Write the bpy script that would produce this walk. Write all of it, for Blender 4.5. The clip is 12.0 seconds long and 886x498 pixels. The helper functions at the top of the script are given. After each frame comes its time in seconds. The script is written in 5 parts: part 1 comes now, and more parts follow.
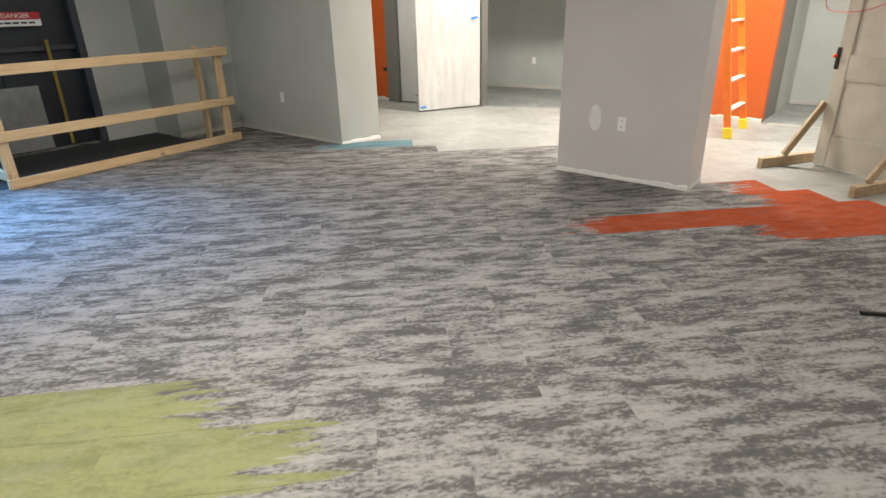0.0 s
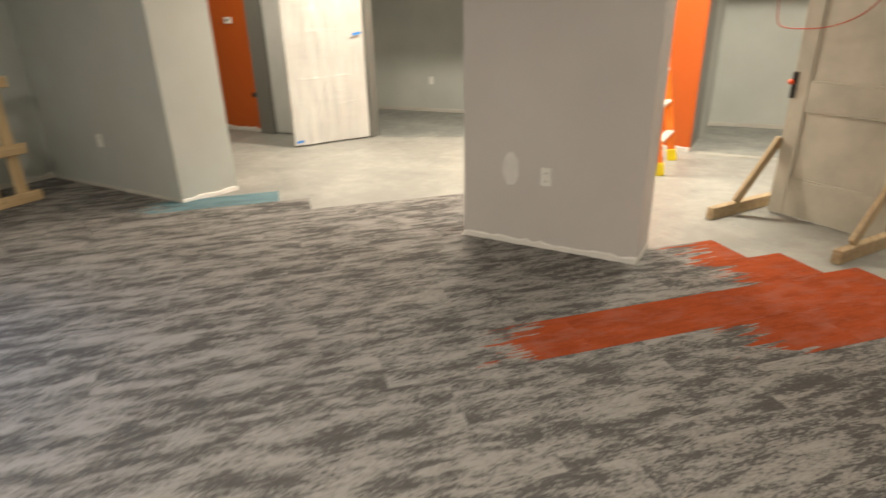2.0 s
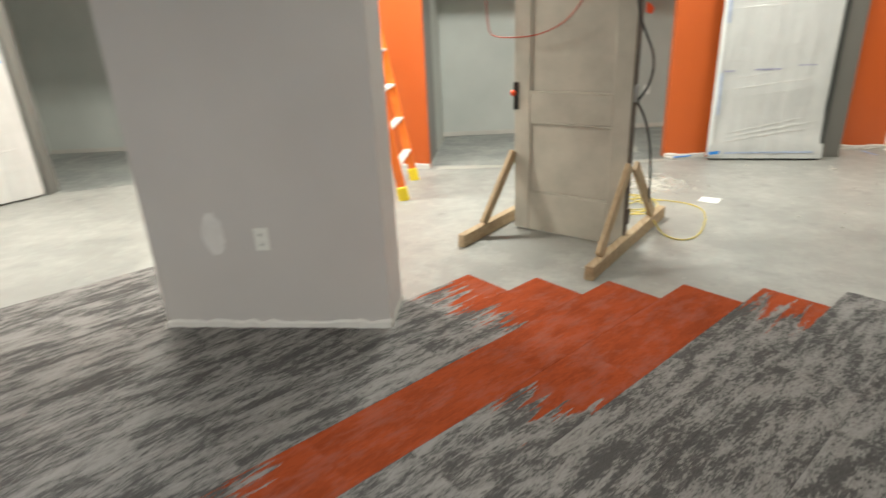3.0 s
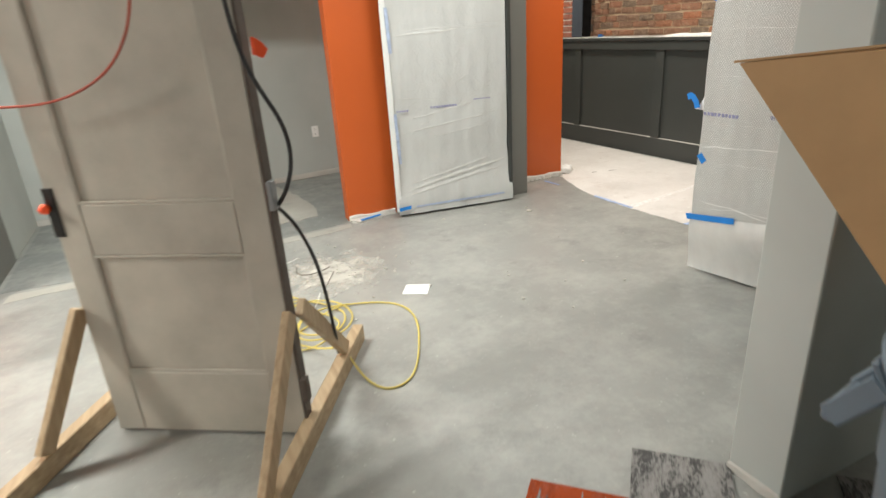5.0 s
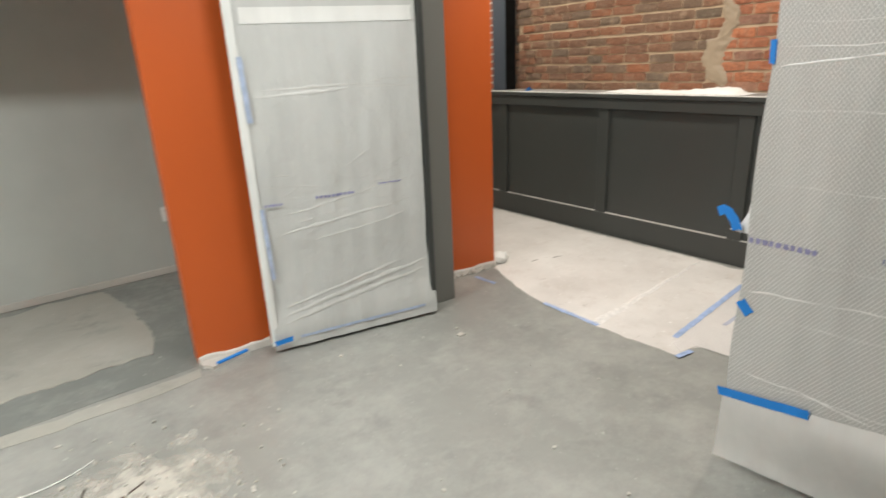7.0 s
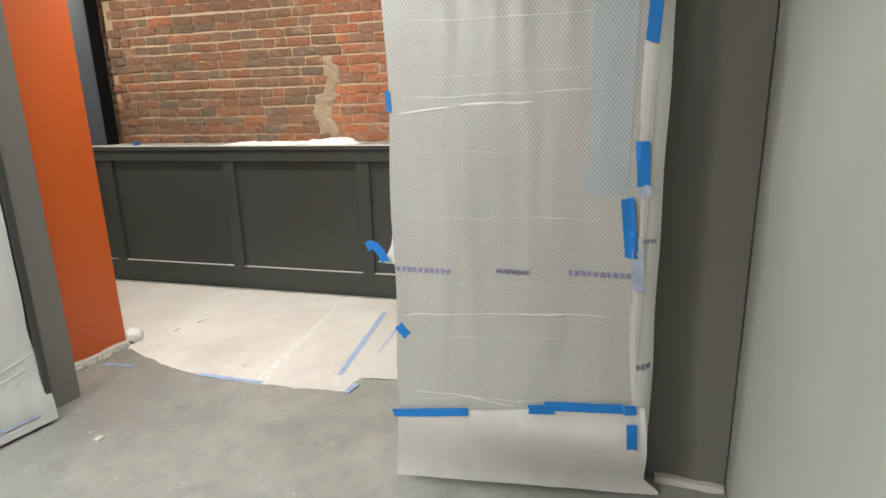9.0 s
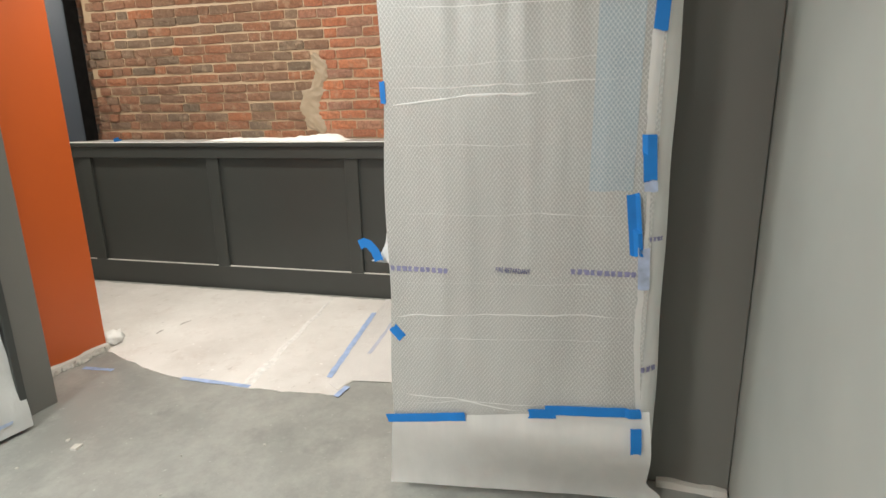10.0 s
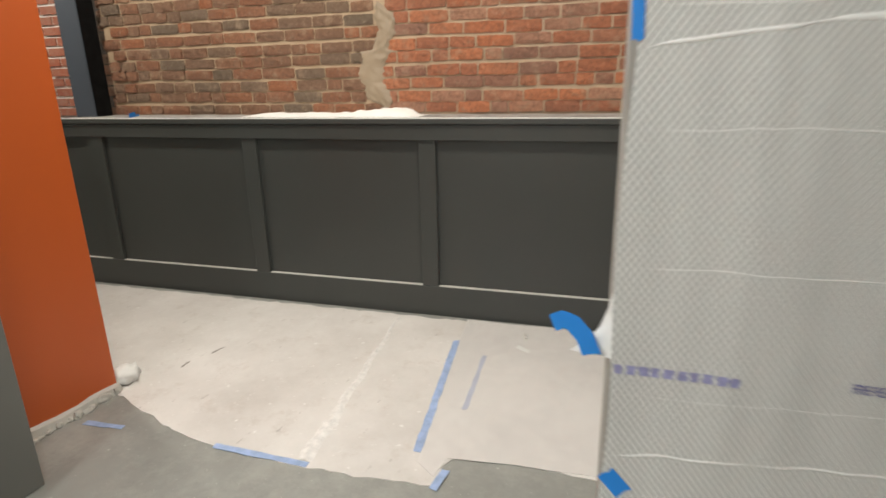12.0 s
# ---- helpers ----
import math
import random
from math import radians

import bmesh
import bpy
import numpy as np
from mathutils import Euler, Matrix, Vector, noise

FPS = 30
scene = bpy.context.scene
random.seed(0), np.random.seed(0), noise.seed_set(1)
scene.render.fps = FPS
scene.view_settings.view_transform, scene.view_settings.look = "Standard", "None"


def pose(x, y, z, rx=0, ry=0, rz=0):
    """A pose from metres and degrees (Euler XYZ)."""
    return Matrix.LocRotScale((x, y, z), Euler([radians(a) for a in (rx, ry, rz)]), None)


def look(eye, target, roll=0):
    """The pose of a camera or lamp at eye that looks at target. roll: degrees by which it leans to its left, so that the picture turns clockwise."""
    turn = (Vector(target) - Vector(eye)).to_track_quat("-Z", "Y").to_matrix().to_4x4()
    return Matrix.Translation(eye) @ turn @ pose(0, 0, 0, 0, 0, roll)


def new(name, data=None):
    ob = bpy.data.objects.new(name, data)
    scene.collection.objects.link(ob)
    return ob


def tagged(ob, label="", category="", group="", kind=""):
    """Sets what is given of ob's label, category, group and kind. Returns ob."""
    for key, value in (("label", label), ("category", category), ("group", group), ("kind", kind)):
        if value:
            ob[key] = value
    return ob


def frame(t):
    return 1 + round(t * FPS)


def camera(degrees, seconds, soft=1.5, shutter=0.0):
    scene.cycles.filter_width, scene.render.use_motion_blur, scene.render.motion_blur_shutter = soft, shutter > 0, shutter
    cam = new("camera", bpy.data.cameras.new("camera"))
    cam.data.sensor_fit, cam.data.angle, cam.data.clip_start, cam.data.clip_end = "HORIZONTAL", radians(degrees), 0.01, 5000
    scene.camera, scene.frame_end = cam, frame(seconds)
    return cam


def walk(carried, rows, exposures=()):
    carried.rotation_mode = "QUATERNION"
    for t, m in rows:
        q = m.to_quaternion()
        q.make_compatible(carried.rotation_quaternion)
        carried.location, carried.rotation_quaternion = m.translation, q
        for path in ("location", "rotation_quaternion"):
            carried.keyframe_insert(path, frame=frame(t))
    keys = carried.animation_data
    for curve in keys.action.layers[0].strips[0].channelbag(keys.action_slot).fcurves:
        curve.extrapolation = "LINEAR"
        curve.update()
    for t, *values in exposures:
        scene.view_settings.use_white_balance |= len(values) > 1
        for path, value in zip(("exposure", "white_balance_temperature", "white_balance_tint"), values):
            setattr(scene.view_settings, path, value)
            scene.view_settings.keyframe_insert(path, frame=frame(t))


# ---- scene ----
cam = camera(75.4, 12.0, shutter=0.4)
PATH = [
    (0, (2.307, 1.297, 1.438), (1.132, 2.714, 0.657), -1.4),
    (0.5, (2.072, 1.596, 1.412), (0.876, 2.993, 0.626), -1.1),
    (1, (1.806, 1.966, 1.431), (0.468, 3.234, 0.654), -1.5),
    (1.5, (1.728, 2.237, 1.425), (0.490, 3.601, 0.645), -0.7),
    (2, (1.602, 2.621, 1.450), (0.668, 4.221, 0.695), -1.3),
    (2.5, (1.571, 3.070, 1.481), (0.985, 4.826, 0.725), -2.4),
    (3, (1.550, 3.485, 1.433), (1.351, 5.333, 0.695), -2.8),
    (3.5, (1.608, 3.935, 1.473), (1.831, 5.772, 0.715), -3.9),
    (3.7, (1.643, 4.053, 1.477), (1.978, 5.877, 0.722), -4.4),
    (5.3, (2.250, 5.377, 1.481), (3.047, 7.058, 0.747), -3.4),
    (5.5, (2.335, 5.520, 1.479), (3.152, 7.188, 0.736), -3.4),
    (6, (2.521, 5.857, 1.537), (3.354, 7.511, 0.782), -3.3),
    (6.5, (2.645, 6.219, 1.550), (3.565, 7.858, 0.868), -2.2),
    (7, (2.855, 6.435, 1.568), (3.894, 8.024, 0.938), -2.6),
    (7.5, (2.935, 6.514, 1.556), (4.332, 7.844, 1.028), -1.2),
    (7.7, (2.907, 6.525, 1.563), (4.446, 7.704, 1.055), -1.1),
    (9.3, (2.858, 6.558, 1.540), (4.685, 7.183, 1.024), -1.3),
    (9.5, (2.862, 6.569, 1.542), (4.690, 7.185, 1.015), -1.1),
    (10, (2.923, 6.611, 1.517), (4.762, 7.217, 1.015), -1.2),
    (10.5, (3.087, 6.694, 1.509), (4.932, 7.267, 0.993), -0.8),
    (11, (3.253, 6.835, 1.528), (5.102, 7.395, 1.014), -0.6),
    (11.5, (3.417, 7.114, 1.529), (5.262, 7.673, 0.998), -0.5),
    (12, (3.728, 7.345, 1.465), (5.516, 8.028, 0.885), -1.3),
]
EXPOSURES = [(0.0, 0.33, 6600, 10), (1.0, 0.26, 7150, 11), (2.0, 0.12, 7700, 11), (2.5, 0.13, 7000, 9), (3.0, 0.14, 6500, 6), (3.5, 0.12, 6400, 6), (5.5, -0.04, 6300, 8), (7.5, -0.23, 6250, 8), (9.5, -0.06, 6250, 7), (11.5, -0.18, 6300, 8), (12.0, -0.28, 6300, 8)]
walk(cam, [(t, look(eye, target, roll)) for t, eye, target, roll in PATH], EXPOSURES)

# ---- world and light ----
world = bpy.data.worlds.new("world")
scene.world = world
world.use_nodes = True
wn = world.node_tree.nodes
sky = wn.new("ShaderNodeTexSky")
sky.sky_type, sky.sun_disc = "NISHITA", False
sky.sun_elevation, sky.sun_rotation = radians(35), radians(200)
world.node_tree.links.new(sky.outputs[0], wn["Background"].inputs[0])
wn["Background"].inputs[1].default_value = 0.1


def area_lamp(name, x, y, z, sx, sy, power, color, target=None, spread=180):
    lamp = bpy.data.lights.new(name, "AREA")
    lamp.shape, lamp.size, lamp.size_y, lamp.energy, lamp.color = "RECTANGLE", sx, sy, power, color
    lamp.spread = radians(spread)
    ob = new(name, lamp)
    ob.matrix_world = look((x, y, z), target or (x, y, z - 1)) if target else pose(x, y, z)
    return ob


CEIL = 2.85
WARM, NEUTRAL, COOL, BLUE = (1.0, 0.90, 0.77), (1.0, 0.955, 0.875), (1.0, 0.985, 0.925), (0.16, 0.46, 1.0)
area_lamp("ceiling_lamp_carpet", 0.7, 1.5, CEIL - 0.03, 1.2, 0.6, 118, NEUTRAL)
area_lamp("ceiling_lamp_carpet_west", -2.6, 3.4, CEIL - 0.03, 1.2, 0.3, 18, NEUTRAL)
area_lamp("ceiling_lamp_carpet_east", 2.6, 3.4, CEIL - 0.03, 1.2, 0.3, 24, NEUTRAL)
area_lamp("ceiling_lamp_hall_far_west", -3.7, 7.0, CEIL - 0.03, 1.2, 0.3, 36, NEUTRAL)
area_lamp("ceiling_lamp_hall_west", -1.2, 7.9, CEIL - 0.03, 1.2, 0.3, 150, NEUTRAL)
area_lamp("ceiling_lamp_hall_mid", 1.5, 8.3, CEIL - 0.03, 1.2, 0.2, 114, COOL)
area_lamp("ceiling_lamp_hall_east", 4.0, 8.2, CEIL - 0.03, 0.6, 0.2, 36, COOL, spread=165)
for wy in (7.6, 9.2, 10.8, 12.4):
    area_lamp("brick_washer_lamp", 5.98, wy, CEIL - 0.03, 0.10, 0.10, 31, WARM, (6.45, wy, 0.4))
window_lamp = area_lamp("window_daylight", -5.18, 0.9, 1.75, 1.8, 1.2, 50, BLUE, (-2.9, 2.05, 0.0))
window_lamp.data.spread = radians(44)

# ---- materials ----


class Mat:
    """A node material with a short way to add nodes."""

    def __init__(self, name, rough=0.6, metal=0.0):
        self.m = bpy.data.materials.new(name)
        self.m.use_nodes = True
        self.t = self.m.node_tree
        self.b = self.t.nodes["Principled BSDF"]
        self.b.inputs["Roughness"].default_value = rough
        self.b.inputs["Metallic"].default_value = metal

    def node(self, kind, **values):
        n = self.t.nodes.new(kind)
        for key, value in values.items():
            n.inputs[key].default_value = value
        return n

    def link(self, a, b):
        self.t.links.new(a, b)

    def coords(self, scale=(1, 1, 1), space="Object", jitter=False):
        c = self.node("ShaderNodeTexCoord")
        mp = self.node("ShaderNodeMapping")
        mp.inputs["Scale"].default_value = scale
        self.link(c.outputs[space], mp.inputs["Vector"])
        if jitter:
            info = self.node("ShaderNodeObjectInfo")
            mul = self.node("ShaderNodeVectorMath")
            mul.operation = "SCALE"
            mul.inputs[0].default_value = (37.0, 53.0, 71.0)
            self.link(info.outputs["Random"], mul.inputs["Scale"])
            self.link(mul.outputs[0], mp.inputs["Location"])
        return mp.outputs[0]

    def noise(self, vec, scale, detail=4.0, rough=0.55):
        n = self.node("ShaderNodeTexNoise", Scale=scale, Detail=detail, Roughness=rough)
        self.link(vec, n.inputs["Vector"])
        return n.outputs["Fac"]

    def ramp(self, fac, stops):
        r = self.node("ShaderNodeValToRGB")
        e = r.color_ramp.elements
        while len(e) < len(stops):
            e.new(0.5)
        for el, (p, c) in zip(e, stops):
            el.position = p
            el.color = (*c, 1) if len(c) == 3 else c
        self.link(fac, r.inputs[0])
        return r.outputs["Color"]

    def mix(self, fac, a, b, mode="MIX"):
        n = self.t.nodes.new("ShaderNodeMix")
        n.data_type, n.blend_type = "RGBA", mode
        for sock, v in ((n.inputs[0], fac), (n.inputs[6], a), (n.inputs[7], b)):
            if isinstance(v, (int, float)):
                sock.default_value = v
            elif isinstance(v, tuple):
                sock.default_value = (*v, 1)
            else:
                self.link(v, sock)
        return n.outputs[2]

    def math(self, op, a, b=0.0):
        n = self.t.nodes.new("ShaderNodeMath")
        n.operation = op
        for sock, v in ((n.inputs[0], a), (n.inputs[1], b)):
            if isinstance(v, (int, float)):
                sock.default_value = v
            else:
                self.link(v, sock)
        return n.outputs[0]

    def color(self, c):
        self.link(c, self.b.inputs["Base Color"])

    def bump(self, height, strength=0.3, distance=0.01):
        n = self.node("ShaderNodeBump", Strength=strength, Distance=distance)
        self.link(height, n.inputs["Height"])
        self.link(n.outputs[0], self.b.inputs["Normal"])


G3 = lambda v: (v, v, v)


def paint(name, c, rough=0.55, stain=0.12, grain=0.12):
    m = Mat(name, rough)
    v = m.coords(space="Object")
    big = m.noise(v, 1.1, 5)
    fine = m.noise(v, 260, 2)
    dark = tuple(x * (1 - stain) for x in c)
    light = tuple(min(1, x * (1 + stain * 0.6)) for x in c)
    m.color(m.ramp(big, [(0.3, dark), (0.7, light)]))
    m.bump(fine, grain, 0.002)
    return m.m


def concrete_mat(name, lo, hi, spots=True):
    m = Mat(name, 0.5)
    v = m.coords()
    a = m.noise(v, 0.9, 8, 0.65)
    b = m.noise(v, 9, 8, 0.7)
    base = m.ramp(a, [(0.28, lo), (0.5, tuple((x + y) / 2 for x, y in zip(lo, hi))), (0.72, hi)])
    base = m.mix(0.35, base, m.ramp(b, [(0.3, lo), (0.7, hi)]))
    if spots:
        w = m.noise(v, 26, 3, 0.5)
        base = m.mix(m.ramp(w, [(0.71, G3(0)), (0.76, G3(0.6))]), base, (0.62, 0.62, 0.58))
        speck = m.noise(v, 75, 2, 0.5)
        base = m.mix(m.ramp(speck, [(0.72, G3(0)), (0.76, G3(0.6))]), base, (0.70, 0.70, 0.66))
        dust = m.noise(v, 2.0, 9, 0.78)
        base = m.mix(m.ramp(dust, [(0.46, G3(0)), (0.68, G3(0.5))]), base, (0.47, 0.47, 0.435))
        damp = m.noise(v, 3.1, 7, 0.7)
        base = m.mix(m.ramp(damp, [(0.56, G3(0)), (0.72, G3(0.5))]), base, (0.15, 0.155, 0.145))
    m.color(base)
    r = m.ramp(b, [(0.3, G3(0.30)), (0.7, G3(0.60))])
    m.link(r, m.b.inputs["Roughness"])
    m.bump(b, 0.12, 0.004)
    return m.m


def wood_mat(name, lo, hi, along=0):
    m = Mat(name, 0.6)
    sc = [14, 14, 14]
    sc[along] = 0.9
    v = m.coords(tuple(sc), jitter=True)
    g = m.noise(v, 3, 6, 0.6)
    k = m.noise(m.coords((4, 4, 4), jitter=True), 1.4, 2)
    c = m.ramp(g, [(0.32, lo), (0.68, hi)])
    c = m.mix(m.ramp(k, [(0.70, G3(0)), (0.78, G3(0.6))]), c, tuple(x * 0.35 for x in lo))
    m.color(c)
    m.bump(g, 0.25, 0.002)
    return m.m


def streak(m, jitter=True):
    """Grey carpet: broken dark streaks along the plank on a paler pile."""
    a = m.noise(m.coords((5.6, 23, 1), jitter=jitter), 1.0, 8, 0.74)
    c = m.noise(m.coords((2.4, 7.5, 1), jitter=jitter), 1.2, 4, 0.6)
    d = m.noise(m.coords((42, 110, 1), jitter=jitter), 1.0, 3, 0.7)
    mixed = m.math("ADD", m.math("ADD", m.math("MULTIPLY", a, 0.62), m.math("MULTIPLY", c, 0.50)), m.math("MULTIPLY", d, 0.46))
    return mixed, d


def carpet_mat(name, accent=None, fade=None):
    """fade: where along the plank, in metres from its middle, the accent colour sets in."""
    m = Mat(name, 0.95)
    fac, fine = streak(m)
    grey = m.ramp(fac, [(0.70, (0.060, 0.057, 0.054)), (0.758, (0.092, 0.088, 0.084)), (0.778, (0.165, 0.157, 0.149)), (0.805, (0.232, 0.221, 0.210)), (0.91, (0.315, 0.300, 0.285))])
    pile = m.noise(m.coords((1, 1, 1), jitter=True), 420, 2)
    out = m.mix(0.16, grey, m.ramp(pile, [(0.3, G3(0.03)), (0.7, G3(0.42))]))
    if accent:
        deep = tuple(x * 0.72 for x in accent)
        col = m.ramp(fac, [(0.69, deep), (0.86, accent)])
        worn = m.noise(m.coords((3.0, 7.0, 1), jitter=True), 1.5, 6, 0.7)
        col = m.mix(m.ramp(worn, [(0.48, G3(0)), (0.72, G3(0.45))]), col, tuple(0.55 * x + 0.13 for x in accent))
        if fade is None:
            out = col
        else:
            x = m.node("ShaderNodeSeparateXYZ")
            c = m.node("ShaderNodeTexCoord")
            m.link(c.outputs["Object"], x.inputs[0])
            rag = m.noise(m.coords((2.4, 26, 1), jitter=True), 1.0, 4, 0.7)
            w = m.math("ADD", m.math("SUBTRACT", x.outputs["X"], fade), m.math("MULTIPLY", m.math("SUBTRACT", rag, 0.5), 1.5))
            out = m.mix(m.ramp(w, [(0.0, G3(0)), (0.02, G3(1))]), out, col)
    m.color(out)
    m.bump(pile, 0.5, 0.004)
    m.b.inputs["Specular IOR Level"].default_value = 0.15
    return m.m


def brick_mat(name, tones, island=False):
    m = Mat(name, 0.92)
    geo = m.node("ShaderNodeNewGeometry")
    if island:
        pick = geo.outputs["Random Per Island"]
    else:
        pick = m.node("ShaderNodeObjectInfo").outputs["Random"]
    where = geo.outputs["Position"]
    n = m.noise(where, 48, 8, 0.78)
    blot = m.noise(where, 11, 5, 0.65)
    tone = m.ramp(pick, [(k / (len(tones) - 1), t) for k, t in enumerate(tones)])
    c = m.mix(m.ramp(n, [(0.46, G3(0)), (0.64, G3(0.65))]), tone, (0.13, 0.075, 0.05))
    c = m.mix(m.ramp(n, [(0.32, G3(0.6)), (0.42, G3(0))]), c, (0.50, 0.37, 0.26))
    c = m.mix(m.ramp(blot, [(0.54, G3(0)), (0.70, G3(0.5))]), c, (0.44, 0.32, 0.22))
    soot = m.noise(where, 1.7, 4, 0.6)
    c = m.mix(m.ramp(soot, [(0.50, G3(0)), (0.70, G3(0.35))]), c, (0.15, 0.12, 0.09))
    m.color(c)
    m.bump(m.math("ADD", n, m.math("MULTIPLY", blot, 1.5)), 1.0, 0.014)
    return m.m


def film_mat(name, base=(0.425, 0.42, 0.402), grid=True, rough=0.32, crumple=0.75):
    """Plastic sheet: milky film with hanging streaks, and a diamond scrim or sharp small crumples in it."""
    m = Mat(name, rough)
    v = m.coords()
    big = m.noise(v, 1.6, 5, 0.6)
    c = m.ramp(big, [(0.3, tuple(x * 0.88 for x in base)), (0.7, tuple(min(1, x * 1.07) for x in base))])
    hang = m.noise(m.coords((13, 13, 1.6)), 1.0, 4, 0.55)
    c = m.mix(m.ramp(hang, [(0.42, G3(0)), (0.70, G3(0.30))]), c, tuple(min(1, x * 1.22) for x in base))
    crease = m.noise(m.coords((6, 6, 5)), 1.0, 5, 0.6)
    h = m.math("ADD", m.math("MULTIPLY", crease, 0.5), m.math("MULTIPLY", hang, 0.7 if grid else 0.4))
    if grid:
        s = m.node("ShaderNodeSeparateXYZ")
        m.link(v, s.inputs[0])
        line = None
        for sign in (1, -1):
            d = m.math("ADD", m.math("MULTIPLY", s.outputs["X"], 76.0 * sign), m.math("MULTIPLY", s.outputs["Y" if name == "floor_scrim" else "Z"], 57.0))
            f = m.math("ABSOLUTE", m.math("SUBTRACT", m.math("FRACT", d), 0.5))
            g = m.math("LESS_THAN", f, 0.068)
            line = g if line is None else m.math("MAXIMUM", line, g)
        c = m.mix(m.math("MULTIPLY", line, 0.60), c, (0.86, 0.86, 0.83))
        h = m.math("ADD", h, m.math("MULTIPLY", line, 0.2))
    else:
        ridge = m.math("ABSOLUTE", m.math("SUBTRACT", m.noise(m.coords((9, 9, 7)), 1.0, 5, 0.55), 0.5))
        h = m.math("ADD", h, m.math("MULTIPLY", m.ramp(ridge, [(0.0, G3(1)), (0.10, G3(0))]), 0.22))
    m.color(c)
    m.bump(h, 0.45 if grid else crumple, 0.006 if grid else 0.011)
    m.b.inputs["Coat Weight"].default_value = 0.25 if grid else 0.40
    m.b.inputs["Coat Roughness"].default_value = 0.28
    return m.m


def plain(name, c, rough=0.5, metal=0.0, var=0.1, scale=8):
    m = Mat(name, rough, metal)
    n = m.noise(m.coords(jitter=True), scale, 5, 0.6)
    m.color(m.ramp(n, [(0.3, tuple(x * (1 - var) for x in c)), (0.7, tuple(min(1, x * (1 + var)) for x in c))]))
    m.bump(n, 0.08, 0.003)
    return m.m


M_WALL = paint("grey_wall_paint", (0.48, 0.505, 0.475))
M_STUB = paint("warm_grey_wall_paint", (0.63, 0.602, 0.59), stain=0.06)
M_ORANGE = paint("orange_wall_paint", (0.50, 0.095, 0.014), 0.45, 0.05)
M_CHAR = paint("charcoal_paint", (0.044, 0.047, 0.044), 0.38, 0.1, 0.05)
M_JAMB = paint("frame_grey_paint", (0.165, 0.163, 0.148), 0.42, 0.06, 0.05)
M_NAVY = paint("slate_blue_paint", (0.045, 0.055, 0.072), 0.45, 0.1, 0.05)
M_CEIL = paint("ceiling_paint", (0.6, 0.6, 0.58), 0.8)
M_RAW = paint("raw_plaster_edge", (0.54, 0.52, 0.475), 0.85, 0.2, 0.4)
M_CONC = concrete_mat("sealed_concrete", (0.212, 0.215, 0.200), (0.338, 0.340, 0.316))
M_PATCH = concrete_mat("levelling_compound", (0.30, 0.295, 0.262), (0.46, 0.445, 0.395))
M_DARKPATCH = concrete_mat("dark_concrete", (0.15, 0.16, 0.152), (0.26, 0.272, 0.255))
m = Mat("floor_paper", 0.75)
v = m.coords()
c = m.ramp(m.noise(v, 1.3, 8, 0.7), [(0.3, (0.56, 0.53, 0.50)), (0.7, (0.74, 0.715, 0.69))])
c = m.mix(m.ramp(m.noise(v, 5.5, 7, 0.75), [(0.55, G3(0)), (0.75, G3(0.55))]), c, (0.46, 0.40, 0.35))
c = m.mix(m.ramp(m.noise(m.coords((3, 9, 1)), 3.0, 4, 0.6), [(0.66, G3(0)), (0.72, G3(0.5))]), c, (0.30, 0.27, 0.25))
c = m.mix(m.ramp(m.noise(v, 24, 4, 0.6), [(0.64, G3(0)), (0.72, G3(0.6))]), c, (0.85, 0.84, 0.82))
m.color(c)
m.bump(m.noise(v, 7, 8, 0.7), 0.35, 0.006)
M_PAPER = m.m
M_SCRIM = film_mat("floor_scrim", (0.66, 0.63, 0.61))
M_FILM = film_mat("scrim_film", (0.425, 0.43, 0.412))
M_FILM_BLUE = film_mat("scrim_film_over_blue", (0.35, 0.42, 0.46))
M_FILM2 = film_mat("milky_film", (0.52, 0.525, 0.51), grid=False, crumple=0.60)
M_FILM3 = film_mat("shiny_film", (0.56, 0.56, 0.54), grid=False, rough=0.22, crumple=0.25)
M_FOLD = film_mat("doubled_film", (0.74, 0.74, 0.72), grid=False, crumple=0.12)
PINE = ((0.55, 0.385, 0.21), (0.70, 0.52, 0.31))
M_PINE = wood_mat("new_pine", *PINE, 0)
M_PINE_Y = wood_mat("new_pine_rail", *PINE, 1)
M_PINE_Z = wood_mat("new_pine_post", *PINE, 2)
M_TRIM = paint("white_plaster_strip", (0.78, 0.76, 0.73), 0.85, 0.12, 0.4)
M_OLDPINE = wood_mat("weathered_pine", (0.30, 0.21, 0.12), (0.45, 0.34, 0.21), 1)
M_OLDPINE_Z = wood_mat("weathered_pine_brace", (0.33, 0.23, 0.13), (0.48, 0.36, 0.22), 2)
M_DOOR = plain("old_door_paint", (0.43, 0.40, 0.335), 0.6, var=0.16, scale=3)
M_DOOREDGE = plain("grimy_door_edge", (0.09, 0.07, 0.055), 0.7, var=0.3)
M_TAPE = plain("blue_masking_tape", (0.012, 0.20, 0.62), 0.6, var=0.12)
M_TAPEUNDER = plain("tape_under_film", (0.40, 0.47, 0.62), 0.4, var=0.22, scale=30)
M_PALETAPE = plain("dusty_blue_tape", (0.33, 0.43, 0.66), 0.7, var=0.2, scale=20)
M_INK = plain("violet_print", (0.25, 0.25, 0.42), 0.5, var=0.25, scale=60)
M_WHITE = plain("white_plastic", (0.86, 0.86, 0.83), 0.35, var=0.03)
M_DARK = plain("dark_metal", (0.03, 0.028, 0.026), 0.45, 0.6, var=0.3)
M_BLACK = plain("black_rubber", (0.02, 0.02, 0.02), 0.6)
